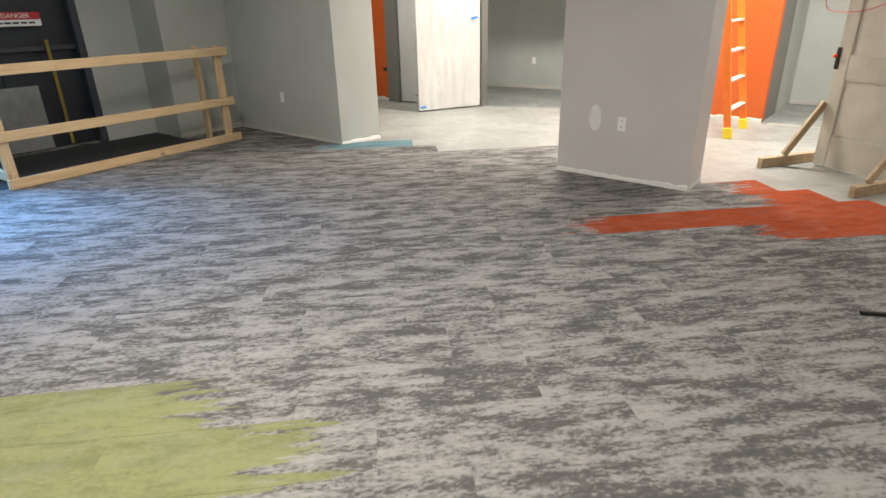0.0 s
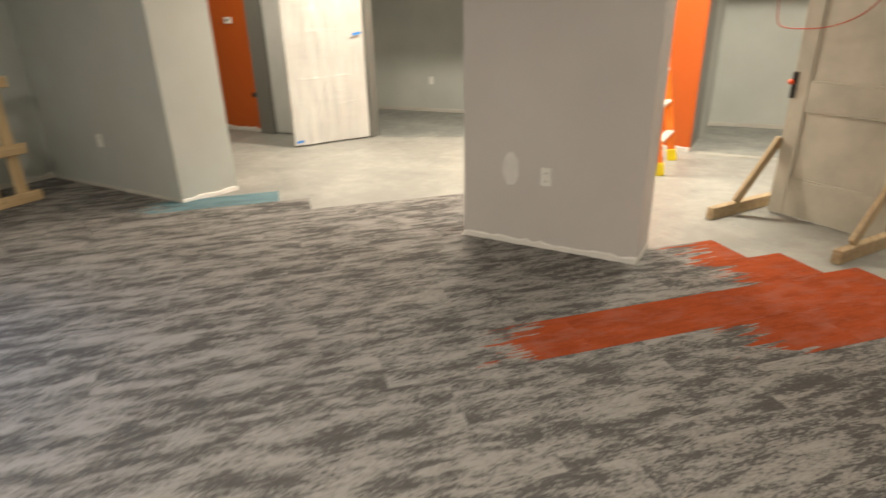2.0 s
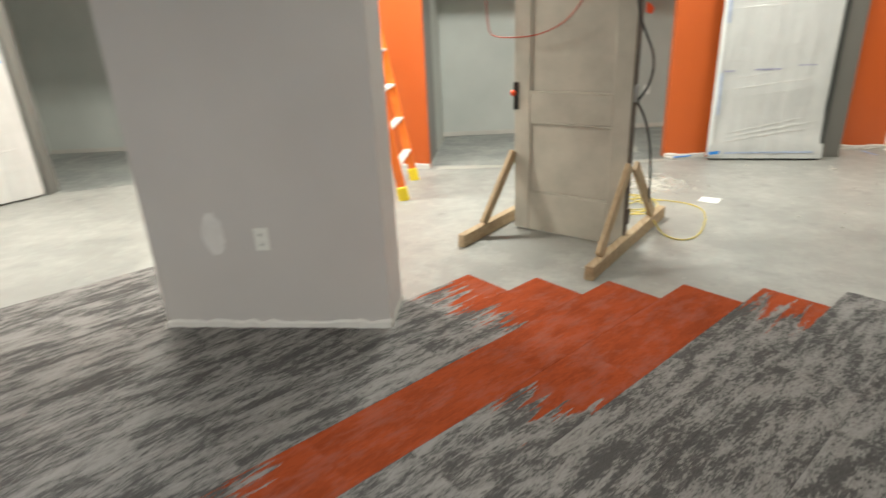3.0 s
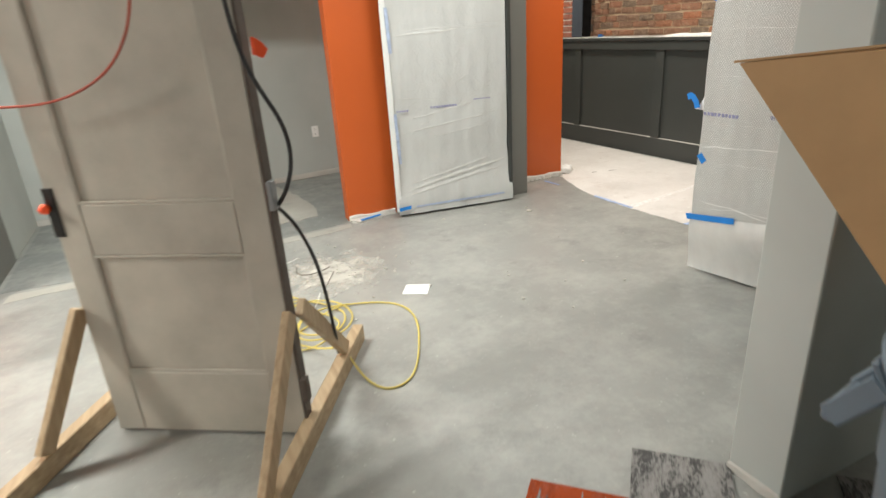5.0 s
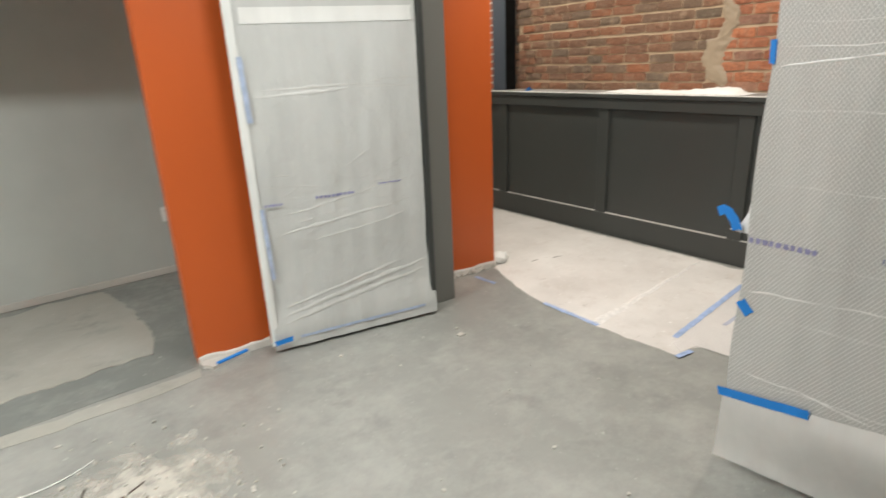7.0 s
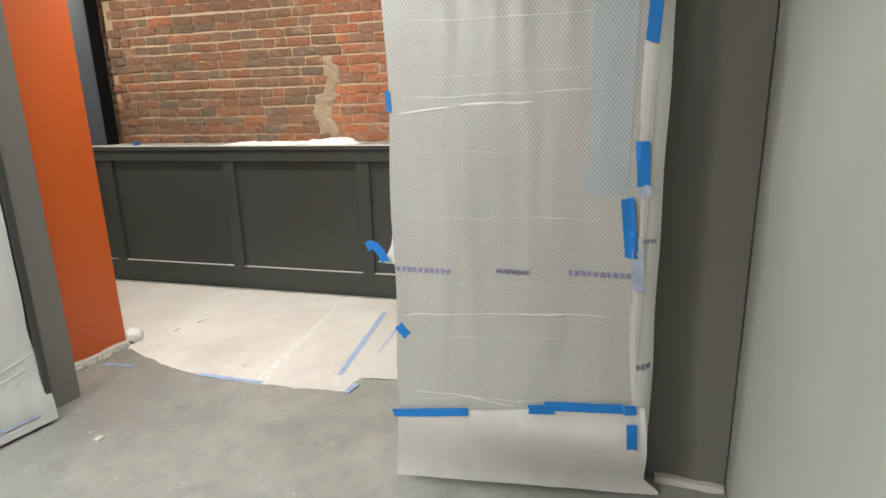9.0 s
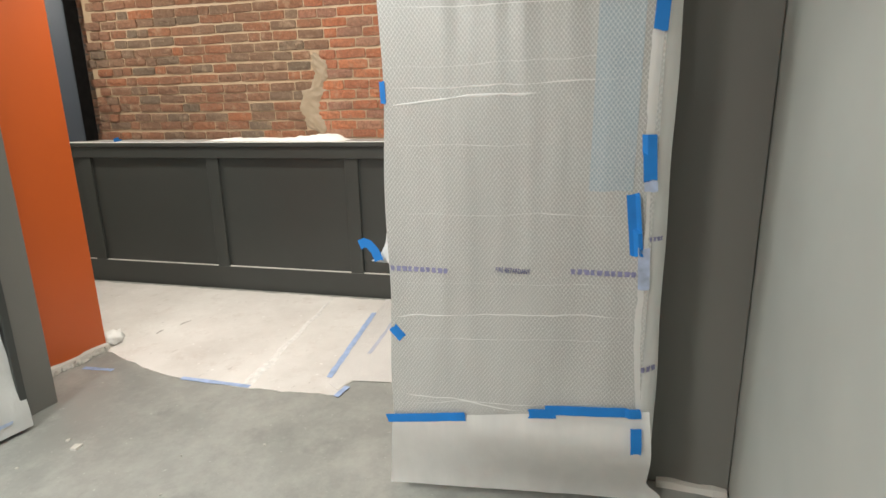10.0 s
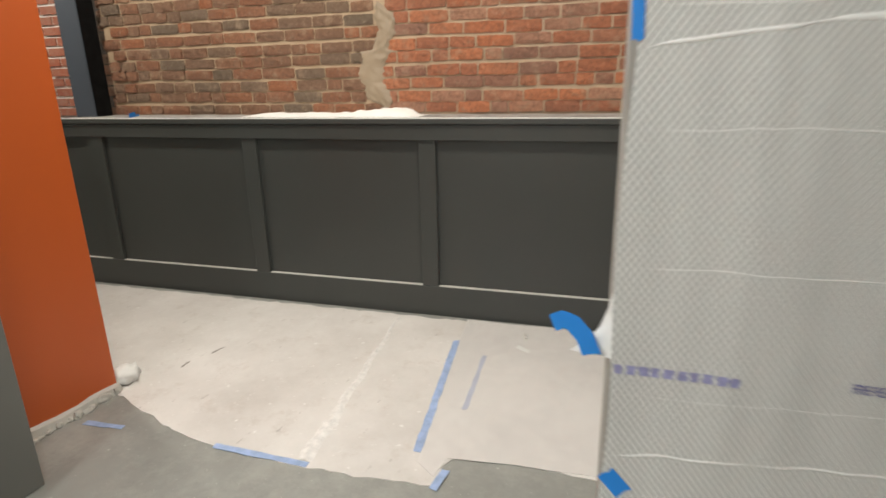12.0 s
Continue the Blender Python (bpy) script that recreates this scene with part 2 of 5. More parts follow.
M_YELLOW = plain("yellow_plastic", (0.80, 0.60, 0.02), 0.4, var=0.06)
M_CORD = plain("yellow_cord", (0.64, 0.52, 0.13), 0.5, var=0.12)
M_REDCORD = plain("red_cord", (0.42, 0.07, 0.035), 0.5)
M_FLAG = plain("fluorescent_orange", (0.95, 0.10, 0.02), 0.5, var=0.05)
M_LADDER = plain("orange_fibreglass", (0.80, 0.17, 0.015), 0.4, var=0.08)
M_RUNG = plain("pale_aluminium", (0.68, 0.66, 0.62), 0.45, 0.3, var=0.08)
M_BIN = plain("grey_blue_plastic", (0.165, 0.215, 0.262), 0.5, var=0.07)
M_KRAFT = plain("kraft_cardboard", (0.36, 0.22, 0.105), 0.85, var=0.1, scale=5)
M_SPACKLE = plain("spackle", (0.80, 0.78, 0.77), 0.9, var=0.08)
M_SHEETPAPER = plain("white_paper", (0.80, 0.80, 0.78), 0.7, var=0.02)
BROWN = ((0.245, 0.12, 0.07), (0.205, 0.125, 0.08), (0.285, 0.125, 0.068), (0.165, 0.125, 0.088), (0.265, 0.15, 0.092), (0.35, 0.13, 0.06), (0.22, 0.112, 0.068))
M_BRICK = brick_mat("old_brown_brick", BROWN)
M_BRICK_ISLE = brick_mat("old_brown_brickwork", BROWN, True)
REDS = ((0.48, 0.17, 0.08), (0.36, 0.14, 0.08), (0.54, 0.20, 0.095), (0.29, 0.15, 0.105), (0.48, 0.25, 0.16), (0.42, 0.14, 0.065))
M_BRICK_RED = brick_mat("old_red_brick", REDS)
M_BRICK_RED_ISLE = brick_mat("old_red_brickwork", REDS, True)
M_MORTAR = concrete_mat("old_mortar", (0.33, 0.24, 0.155), (0.56, 0.425, 0.29), False)
M_PATCHMORTAR = concrete_mat("smeared_mortar", (0.22, 0.17, 0.115), (0.42, 0.335, 0.24), False)
M_RED = plain("sign_red", (0.5, 0.03, 0.03), 0.4)
M_STEEL = plain("elevator_dark_panel", (0.030, 0.036, 0.045), 0.4, 0.3, var=0.2, scale=3)
M_GREYBOX = plain("grey_steel_box", (0.28, 0.29, 0.29), 0.45, 0.4, var=0.15)

# ---- building helpers ----


def obj_from_bm(name, bm, mat, parent=None):
    me = bpy.data.meshes.new(name)
    bm.to_mesh(me)
    bm.free()
    me.materials.append(mat)
    ob = new(name, me)
    if parent is not None:
        ob.parent = parent
    return ob


def part(name, bm, mat, parent, label=""):
    ob = obj_from_bm(name, bm, mat, parent)
    return tagged(ob, label) if label else ob


def thing(name, x, y, z, rz=0.0, label="", category="", group="", kind=""):
    e = new(name)
    e.empty_display_size = 0.1
    e.matrix_world = pose(x, y, z, 0, 0, rz)
    return tagged(e, label, category, group, kind)


def box(x0, x1, y0, y1, z0, z1, bev=0.0, bm=None, segs=1):
    b = bmesh.new()
    bmesh.ops.create_cube(b, size=1.0, matrix=Matrix.Translation(((x0 + x1) / 2, (y0 + y1) / 2, (z0 + z1) / 2)) @ Matrix.Diagonal((x1 - x0, y1 - y0, z1 - z0, 1)))
    if bev:
        bmesh.ops.bevel(b, geom=b.edges[:], offset=bev, segments=segs, affect="EDGES", profile=0.5)
    return merged(bm, b)


def merged(bm, b):
    if bm is None:
        return b
    me = bpy.data.meshes.new("tmp")
    b.to_mesh(me)
    b.free()
    bm.from_mesh(me)
    bpy.data.meshes.remove(me)
    return bm


def beam(a, b, w, h, bev=0.003, bm=None, up=(0, 0, 1)):
    """A board from a to b: w wide across, h along up."""
    a, b = Vector(a), Vector(b)
    x = (b - a).normalized()
    y = Vector(up).cross(x).normalized()
    z = x.cross(y)
    m = Matrix((x, y, z)).transposed().to_4x4()
    m.translation = (a + b) / 2
    bb = box(-(b - a).length / 2, (b - a).length / 2, -w / 2, w / 2, -h / 2, h / 2, bev)
    bb.transform(m)
    return merged(bm, bb)


def prism(points, z0, z1, bm=None):
    """A flat slab with the given outline."""
    b = bmesh.new()
    lo = [b.verts.new((x, y, z0)) for x, y in points]
    hi = [b.verts.new((x, y, z1)) for x, y in points]
    b.faces.new(hi)
    b.faces.new(lo[::-1])
    n = len(points)
    for i in range(n):
        b.faces.new((lo[i], lo[(i + 1) % n], hi[(i + 1) % n], hi[i]))
    bmesh.ops.recalc_face_normals(b, faces=b.faces[:])
    return merged(bm, b)


def rough_edge(points, step=0.06, amp=0.012, seed=0):
    """The outline with its edges cut up and made uneven."""
    rnd = random.Random(seed)
    out = []
    for i, (x0, y0) in enumerate(points):
        x1, y1 = points[(i + 1) % len(points)]
        n = max(1, int(math.hypot(x1 - x0, y1 - y0) / step))
        for k in range(n):
            t = k / n
            out.append((x0 + (x1 - x0) * t + rnd.uniform(-amp, amp), y0 + (y1 - y0) * t + rnd.uniform(-amp, amp)))
    return out


def tube(name, pts, r, mat, parent=None, cyclic=False):
    cu = bpy.data.curves.new(name, "CURVE")
    cu.dimensions, cu.bevel_depth, cu.bevel_resolution, cu.resolution_u = "3D", r, 2, 8
    sp = cu.splines.new("NURBS")
    sp.points.add(len(pts) - 1)
    for p, c in zip(sp.points, pts):
        p.co = (*c, 1)
    sp.use_endpoint_u, sp.order_u, sp.use_cyclic_u = True, 4, cyclic
    cu.materials.append(mat)
    tmp = bpy.data.objects.new("tmp", cu)
    scene.collection.objects.link(tmp)
    me = bpy.data.meshes.new_from_object(tmp.evaluated_get(bpy.context.evaluated_depsgraph_get()))
    bpy.data.objects.remove(tmp)
    bpy.data.curves.remove(cu)
    for f in me.polygons:
        f.use_smooth = True
    me.name = name
    ob = new(name, me)
    if parent is not None:
        ob.parent = parent
    return ob


def lathe(profile, segs=40, bm=None):
    b = bmesh.new()
    rings = [[b.verts.new((r * math.cos(2 * math.pi * k / segs), r * math.sin(2 * math.pi * k / segs), z)) for k in range(segs)] for r, z in profile]
    for lo, hi in zip(rings, rings[1:]):
        for k in range(segs):
            f = b.faces.new((lo[k], lo[(k + 1) % segs], hi[(k + 1) % segs], hi[k]))
            f.smooth = True
    return merged(bm, b)


def fold(x, z, seed, strength, pleats=False):
    """Depth of folds in a hung sheet: slack level creases, or hanging pleats."""
    if pleats:
        a = noise.noise(Vector((x * 5.0 + seed, z * 0.9, seed)))
        b = noise.noise(Vector((x * 15.0, z * 2.2 + seed, seed * 2)))
        return strength * (0.7 * a + 0.5 * b)
    a = noise.noise(Vector((x * 3.0 + seed, z * 1.1, seed)))
    b = noise.noise(Vector((x * 11.0, z * 3.2 + seed, seed * 2)))
    c = abs(noise.noise(Vector((x * 1.6 + seed, z * 14.0, seed * 3))))
    return strength * (0.6 * a + 0.40 * b + 0.12 * c)


def wall(name, x0, x1, y0, y1, mat, z0=0.0, z1=CEIL, label="painted plasterboard wall", bev=0.004):
    return tagged(obj_from_bm(name, box(x0, x1, y0, y1, z0, z1, bev), mat), label, "wall", kind="structure")


# ---- structure ----
tagged(obj_from_bm("floor", box(-8.5, 9.0, -3.2, 14.5, -0.12, 0.0), M_CONC), "bare sealed grey concrete floor slab", "floor", kind="structure")
tagged(obj_from_bm("ceiling", box(-8.5, 9.0, -3.2, 14.5, CEIL, CEIL + 0.12), M_CEIL), "plain ceiling", "ceiling", kind="structure")
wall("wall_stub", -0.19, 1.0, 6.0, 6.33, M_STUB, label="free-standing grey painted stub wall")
tagged(obj_from_bm("wall_left_block", prism([(-4.75, 5.58), (-2.70, 5.583), (-2.606, 6.095), (-4.75, 6.095)], 0.0, CEIL), M_WALL), "grey painted wall end beside the carpet", "wall", kind="structure")
wall("wall_west_pier", -5.58, -4.68, 4.715, 5.58, M_WALL)
wall("wall_west_setback", -5.58, -5.30, 4.12, 4.715, M_WALL)
wall("wall_west", -5.58, -5.30, 1.9, 2.41, M_WALL)
wall("wall_west_head", -5.58, -5.30, 2.41, 4.12, M_WALL, 2.2)
wall("wall_west_sill", -5.58, -5.30, -1.2, 1.9, M_WALL, 0.0, 0.35)
wall("wall_west_lintel", -5.58, -5.30, -1.2, 1.9, M_WALL, 2.5)
wall("wall_west_south", -5.58, -5.30, -3.2, -1.2, M_WALL)
wall("wall_south", -5.58, 5.3, -3.2, -3.0, M_WALL)
wall("wall_partition_east", 5.14, 5.3, -3.0, 5.98, M_WALL)
wall("wall_end", 3.60, 5.3, 5.98, 6.171, M_WALL, label="pale grey painted wall end beside the door")
wall("wall_orange_door", 3.257, 4.9, 9.591, 9.71, M_ORANGE, label="orange painted wall with a wrapped door")
wall("wall_orange_return", 4.9, 5.522, 9.781, 9.90, M_ORANGE, label="orange painted wall end")
wall("wall_orange_ladder", -1.5, 0.822, 9.36, 9.48, M_ORANGE, label="orange painted wall behind the ladder")
# front stretch of the alcove's side, its shade given as dark grey paint
wall("wall_alcove_jamb", 0.70, 0.812, 9.484, 10.2, M_JAMB)
wall("wall_alcove_side", 0.70, 0.808, 10.203, 11.14, M_WALL)
wall("wall_orange_west", -5.45, -4.55, 8.30, 8.42, M_ORANGE, label="orange painted wall with a switch")
wall("wall_orange_west_door", -3.11, -2.92, 8.63, 8.77, M_JAMB)


def line_wall(name, a, b, thick, mat, label, z0=0.0, z1=CEIL):
    a, b = Vector((*a, 0)), Vector((*b, 0))
    ang = math.degrees(math.atan2(b.y - a.y, b.x - a.x))
    ob = obj_from_bm(name, box(0, (b - a).length, 0, thick, z0, z1, 0.004), mat)
    ob.matrix_world = pose(a.x, a.y, 0, 0, 0, ang)
    return tagged(ob, label, "wall", kind="structure")


line_wall("wall_back", (-5.2, 10.62), (6.4, 11.641), 0.15, M_WALL, "grey painted back wall of the alcoves")
wall("wall_alcove_west", -4.85, -4.5, 8.42, 10.72, M_WALL)
wall("wall_alcove_header", 0.822, 3.257, 9.5, 9.62, M_WALL, 2.26)
wall("wall_alcove_header_west", -2.92, -1.5, 8.9, 9.02, M_WALL, 2.10)
wall("wall_far_north", -8.5, 9.0, 14.3, 14.5, M_WALL)
wall("wall_far_west", -8.5, -8.3, -3.0, 14.3, M_WALL)
wall("wall_far_east", 8.8, 9.0, -3.0, 14.3, M_WALL)
wall("wall_south_east", 5.2, 9.0, 4.8, 5.0, M_WALL)
# ---- trims and wall fittings ----


def base_strip(name, a, b, h=0.035, d=0.014, seed=1, mat=None):
    """An uneven strip of bare plaster along the foot of a wall."""
    a, b = Vector((*a, 0)), Vector((*b, 0))
    n = max(2, int((b - a).length / 0.05))
    rnd = random.Random(seed)
    side = Vector((b.y - a.y, a.x - b.x, 0)).normalized()
    bm = bmesh.new()
    prev = None
    for i in range(n + 1):
        p = a.lerp(b, i / n)
        hh, dd = h * rnd.uniform(0.75, 1.2), d * rnd.uniform(0.6, 1.3)
        ring = [bm.verts.new(p + Vector((0, 0, 0.001))), bm.verts.new(p + side * dd + Vector((0, 0, 0.001))), bm.verts.new(p + side * dd * 0.7 + Vector((0, 0, hh * 0.8))), bm.verts.new(p + Vector((0, 0, hh)))]
        if prev:
            for k in range(3):
                bm.faces.new((prev[k], prev[k + 1], ring[k + 1], ring[k]))
        else:
            bm.faces.new(ring)
        prev = ring
    bm.faces.new(prev[::-1])
    bmesh.ops.recalc_face_normals(bm, faces=bm.faces[:])
    return tagged(obj_from_bm(name, bm, mat or M_RAW), "ragged pale plaster strip along the wall foot", "trim", kind="structure")


base_strip("trim_stub_front", (-0.19, 6.0), (1.0, 6.0), 0.045, 0.02, 1, M_TRIM)
base_strip("trim_stub_end", (1.0, 6.0), (1.0, 6.33), 0.03, 0.01, 2)
base_strip("trim_left_front", (-4.68, 5.58), (-2.70, 5.583), 0.03, 0.01, 3)
base_strip("trim_left_end", (-2.70, 5.583), (-2.606, 6.095), 0.04, 0.02, 4, M_TRIM)
base_strip("trim_west_pier", (-4.68, 4.75), (-4.68, 5.58), 0.06, 0.012, 5)
line_wall("trim_back", (-4.5, 10.667), (6.2, 11.609), 0.014, M_RAW, "pale bare strip along the foot of the back wall", 0.0, 0.055)
base_strip("trim_orange_left", (3.257, 9.591), (3.66, 9.591), 0.05, 0.02, 7)
base_strip("trim_orange_right", (4.9, 9.781), (5.522, 9.781), 0.05, 0.03, 8)
base_strip("trim_orange_ladder", (0.0, 9.36), (0.822, 9.36), 0.06, 0.015, 9)
base_strip("trim_wall_end", (3.60, 6.171), (3.60, 5.98), 0.03, 0.012, 10)
base_strip("trim_jamb", (5.093, 6.44), (5.093, 6.18), 0.03, 0.03, 11)
base_strip("trim_orange_west", (-5.45, 8.30), (-4.55, 8.30), 0.06, 0.02, 12)
tagged(obj_from_bm("trim_jamb_east", box(5.095, 5.3, 6.175, 6.70, 0, CEIL - 0.005, 0.004), M_JAMB), "dark grey painted door frame post", "door frame", kind="structure")


def wall_plate(x, y, z, rz, kind="outlet"):
    """A wall plate whose back lies at the given place, facing -y before it is turned."""
    t = thing("wall_outlet" if kind == "outlet" else "thermostat", x, y, z, rz,
              "white duplex socket outlet on the wall" if kind == "outlet" else "small white thermostat on the orange wall", "outlet" if kind == "outlet" else "thermostat", "wall outlets" if kind == "outlet" else "")
    if kind == "outlet":
        part("cover_plate", box(-0.036, 0.036, -0.006, 0.0, -0.058, 0.058, 0.003, segs=2), M_WHITE, t)
        for dz in (-0.025, 0.025):
            s = part("socket", box(-0.016, 0.016, -0.009, -0.005, dz - 0.014, dz + 0.014, 0.003), M_WHITE, t)
            part("slot", box(-0.008, -0.005, -0.0098, -0.0085, dz - 0.006, dz + 0.006, bm=box(0.005, 0.008, -0.0098, -0.0085, dz - 0.006, dz + 0.006)), M_BLACK, s)
    else:
        part("housing", box(-0.06, 0.06, -0.025, 0, -0.04, 0.04, 0.006, segs=2), M_WHITE, t)
        part("display", box(-0.03, 0.03, -0.027, -0.0245, -0.015, 0.02), M_GREYBOX, t)
    return t


wall_plate(0.397, 6.0, 0.489, 0)
wall_plate(-3.72, 5.58, 0.46, 0)
BACK_ANG = math.degrees(math.atan2(1.021, 11.6))
for bx in (3.46, -3.31):
    wall_plate(bx, 10.62 + (bx + 5.2) * 0.088, 0.488, BACK_ANG)
wall_plate(-4.92, 8.30, 1.45, 0, "thermostat")
ob = thing("socket_box", -4.63, 8.30, 0.50, 0, "empty dark socket box in the orange wall", "outlet box")
part("box_rim", box(-0.05, 0.05, -0.004, 0.0, -0.03, 0.03, 0.002), M_DARK, ob)
part("box_back", box(-0.04, 0.04, -0.006, -0.003, -0.022, 0.022), M_BLACK, ob)

# patch of filler on the stub wall, with a wavy rim
rnd = random.Random(4)
bm = bmesh.new()
ring = []
for k in range(36):
    a = 2 * math.pi * k / 36
    ring.append(bm.verts.new((0.155 + 0.058 * math.cos(a) * rnd.uniform(0.85, 1.08), 5.9985, 0.515 + 0.115 * math.sin(a) * rnd.uniform(0.88, 1.06))))
bm.faces.new(ring)
ext = bmesh.ops.extrude_face_region(bm, geom=bm.faces[:])
bmesh.ops.translate(bm, verts=[v for v in ext["geom"] if isinstance(v, bmesh.types.BMVert)], vec=(0, -0.0012, 0))
bmesh.ops.recalc_face_normals(bm, faces=bm.faces[:])
tagged(obj_from_bm("filler_patch", bm, M_SPACKLE), "dried pale filler patch on the grey stub wall", "filler patch")

# ---- lift opening and its guard rail ----


def text_bm(words, size, mat, name, parent, m, depth=0.0008):
    cu = bpy.data.curves.new(name, "FONT")
    cu.body, cu.size, cu.extrude, cu.align_x, cu.align_y = words, size, depth, "CENTER", "CENTER"
    tmp = bpy.data.objects.new("tmp", cu)
    scene.collection.objects.link(tmp)
    me = bpy.data.meshes.new_from_object(tmp.evaluated_get(bpy.context.evaluated_depsgraph_get()))
    bpy.data.objects.remove(tmp)
    bpy.data.curves.remove(cu)
    me.materials.clear()
    me.materials.append(mat)
    o = new(name, me)
    o.parent = parent
    o.matrix_basis = m
    return o


lift = thing("door_lift", -5.40, 3.26, 0, 90, "dark steel lift doors in a deep opening", "lift door", kind="structure")
# local x runs along +y of the room, local -y faces the carpet
part("door_leaf", box(-0.85, -0.005, 0.02, 0.07, 0.01, 2.18, 0.004), M_STEEL, lift)
part("door_leaf", box(0.005, 0.855, 0.05, 0.10, 0.01, 2.18, 0.004), M_STEEL, lift)
part("side_frame", box(0.78, 0.86, -0.1, 0.02, 0.0, 2.2, 0.004), M_NAVY, lift)
part("side_frame", box(-0.85, -0.77, -0.1, 0.02, 0.0, 2.2, 0.004), M_NAVY, lift)
part("top_frame", box(-0.77, 0.78, -0.1, 0.02, 2.12, 2.2, 0.004), M_NAVY, lift)
part("kick_panel", box(-0.75, 0.30, -0.01, 0.018, 0.02, 0.72, 0.004), M_GREYBOX, lift, "grey lower panel")
part("cross_rail", box(-0.77, 0.78, -0.03, 0.018, 1.08, 1.13, 0.004), M_NAVY, lift)
tagged(obj_from_bm("warning_strap", beam((-5.33, 3.74, 1.19), (-5.32, 3.73, 0.05), 0.035, 0.012, 0.002, up=(1, 0, 0)), plain("ochre_webbing", (0.26, 0.185, 0.03), 0.85)), "ochre strap hanging on the lift door", "strap")
sign = thing("danger_sign", -5.38, 3.40, 1.40, 90, "red and white danger notice on the lift door", "sign")
part("red_panel", box(-0.12, 0.35, -0.034, -0.03, 0.005, 0.078), M_RED, sign)
part("white_panel", box(-0.12, 0.35, -0.034, -0.03, -0.062, 0.003), M_WHITE, sign)
text_bm("DANGER", 0.065, M_WHITE, "lettering", sign, pose(0.12, -0.0345, 0.04, 90, 0, 0))
for k in range(5):
    part("print_bar", box(-0.07 + k * 0.075, -0.012 + k * 0.075, -0.0352, -0.0338, -0.038, -0.020), M_DARK, sign)


def guard_rail():
    g = thing("guard_rail", -3.7, 3.9, 0.008, 0, "new pine guard rail around the lift opening", "guard rail")
    inv = Vector((-3.7, 3.9, 0))

    def b(name, p, q, w, h, mat):
        part(name, beam(Vector(p) - inv, Vector(q) - inv, w, h, 0.004), mat, g)

    def upright(x, y, up):
        part("post", beam(Vector((x, y, 0.002)) - inv, Vector((x, y, 1.07)) - inv, 0.038, 0.089, 0.004, up=up), M_PINE_Z, g)

    fl, fr = Vector((-3.805, 2.65, 0)), Vector((-3.974, 5.10, 0))
    way = (fr - fl).normalized()
    side = Vector((-way.y, way.x, 0))
    for z, hi in ((0.046, 0.0), (0.463, -0.02), (1.012, -0.02)):
        b("rail", fl + Vector((0, 0, z)), fr + way * hi + Vector((0, 0, z)), 0.038, 0.089, M_PINE_Y)
    for at in (0.06, (fr - fl).length - 0.13):
        p = fl + way * at + side * 0.04
        upright(p.x, p.y, (way.x, way.y, 0))
    for z in (0.10, 0.52, 1.085):
        b("return_rail", fl + way * 0.06 + Vector((0, 0, z)), (-5.20, 2.55, z), 0.038, 0.089, M_PINE)
    upright(-4.28, 4.87, (1, 0, 0))
    b("return_rail", fr - way * 0.24 + Vector((0, 0, 1.0)), (-4.28, 4.89, 1.0), 0.038, 0.06, M_PINE)


guard_rail()
# added dark sheet: carpet behind the rail as it looks in shade
shade_outline = [(-3.88, 2.70), (-4.04, 4.95), (-4.62, 4.69), (-5.27, 4.69), (-5.27, 2.50), (-3.88, 2.50)]
tagged(obj_from_bm("floor_mat", prism(shade_outline, 0.0088, 0.0125), plain("charcoal_floor_shade", (0.028, 0.030, 0.034), 0.9, var=0.35, scale=30)), "charcoal sheet standing for the shaded carpet inside the guard rail", "floor mat")

# ---- film-wrapped doors ----


def hung(xl, xr, z0, z1, off, seed, strength, nx=44, nz=90, pleats=False):
    """A hung film: left and right edges and outward bulge as functions of height, with folds. Faces -y."""
    b = bmesh.new()
    rows = []
    for j in range(nz + 1):
        z = z0 + (z1 - z0) * j / nz
        row = []
        for i in range(nx + 1):
            t = i / nx
            x = xl(z) + (xr(z) - xl(z)) * t
            edge = min(1.0, 6 * min(t, 1 - t) + 0.25)
            row.append(b.verts.new((x, -off(z, t) - fold(x, z, seed, strength, pleats) * edge, z)))
        rows.append(row)
    for j in range(nz):
        for i in range(nx):
            f = b.faces.new((rows[j][i], rows[j][i + 1], rows[j + 1][i + 1], rows[j + 1][i]))
            f.smooth = True
    return b


def creases(lines, surf, size=1.0, bm=None):
    """Thin raised welts across a film whose depth is surf(x, z): each from (x0, z0) to (x1, z1)."""
    for x0, z0, x1, z1, r in lines:
        n = 40
        b = bmesh.new()
        prev = None
        for i in range(n + 1):
            t = i / n
            x = x0 + (x1 - x0) * t
            z = z0 + (z1 - z0) * t + 0.010 * noise.noise(Vector((x * 5.0, z0 * 9, 1))) + 0.004 * noise.noise(Vector((x * 17.0, z0 * 9, 2)))
            w = size * r * min(1.0, 5 * t, 5 * (1 - t)) * (0.6 + 0.8 * abs(noise.noise(Vector((x * 9, z0, 5))))) + 0.0001
            y = -surf(x, z)
            ring = [b.verts.new((x, y + 0.001, z - 2.2 * w)), b.verts.new((x, y - w, z)), b.verts.new((x, y + 0.001, z + 2.2 * w))]
            if prev:
                for k in range(2):
                    b.faces.new((prev[k], prev[k + 1], ring[k + 1], ring[k])).smooth = True
            prev = ring
        bmesh.ops.recalc_face_normals(b, faces=b.faces[:])
        bm = merged(bm, b)
    return bm


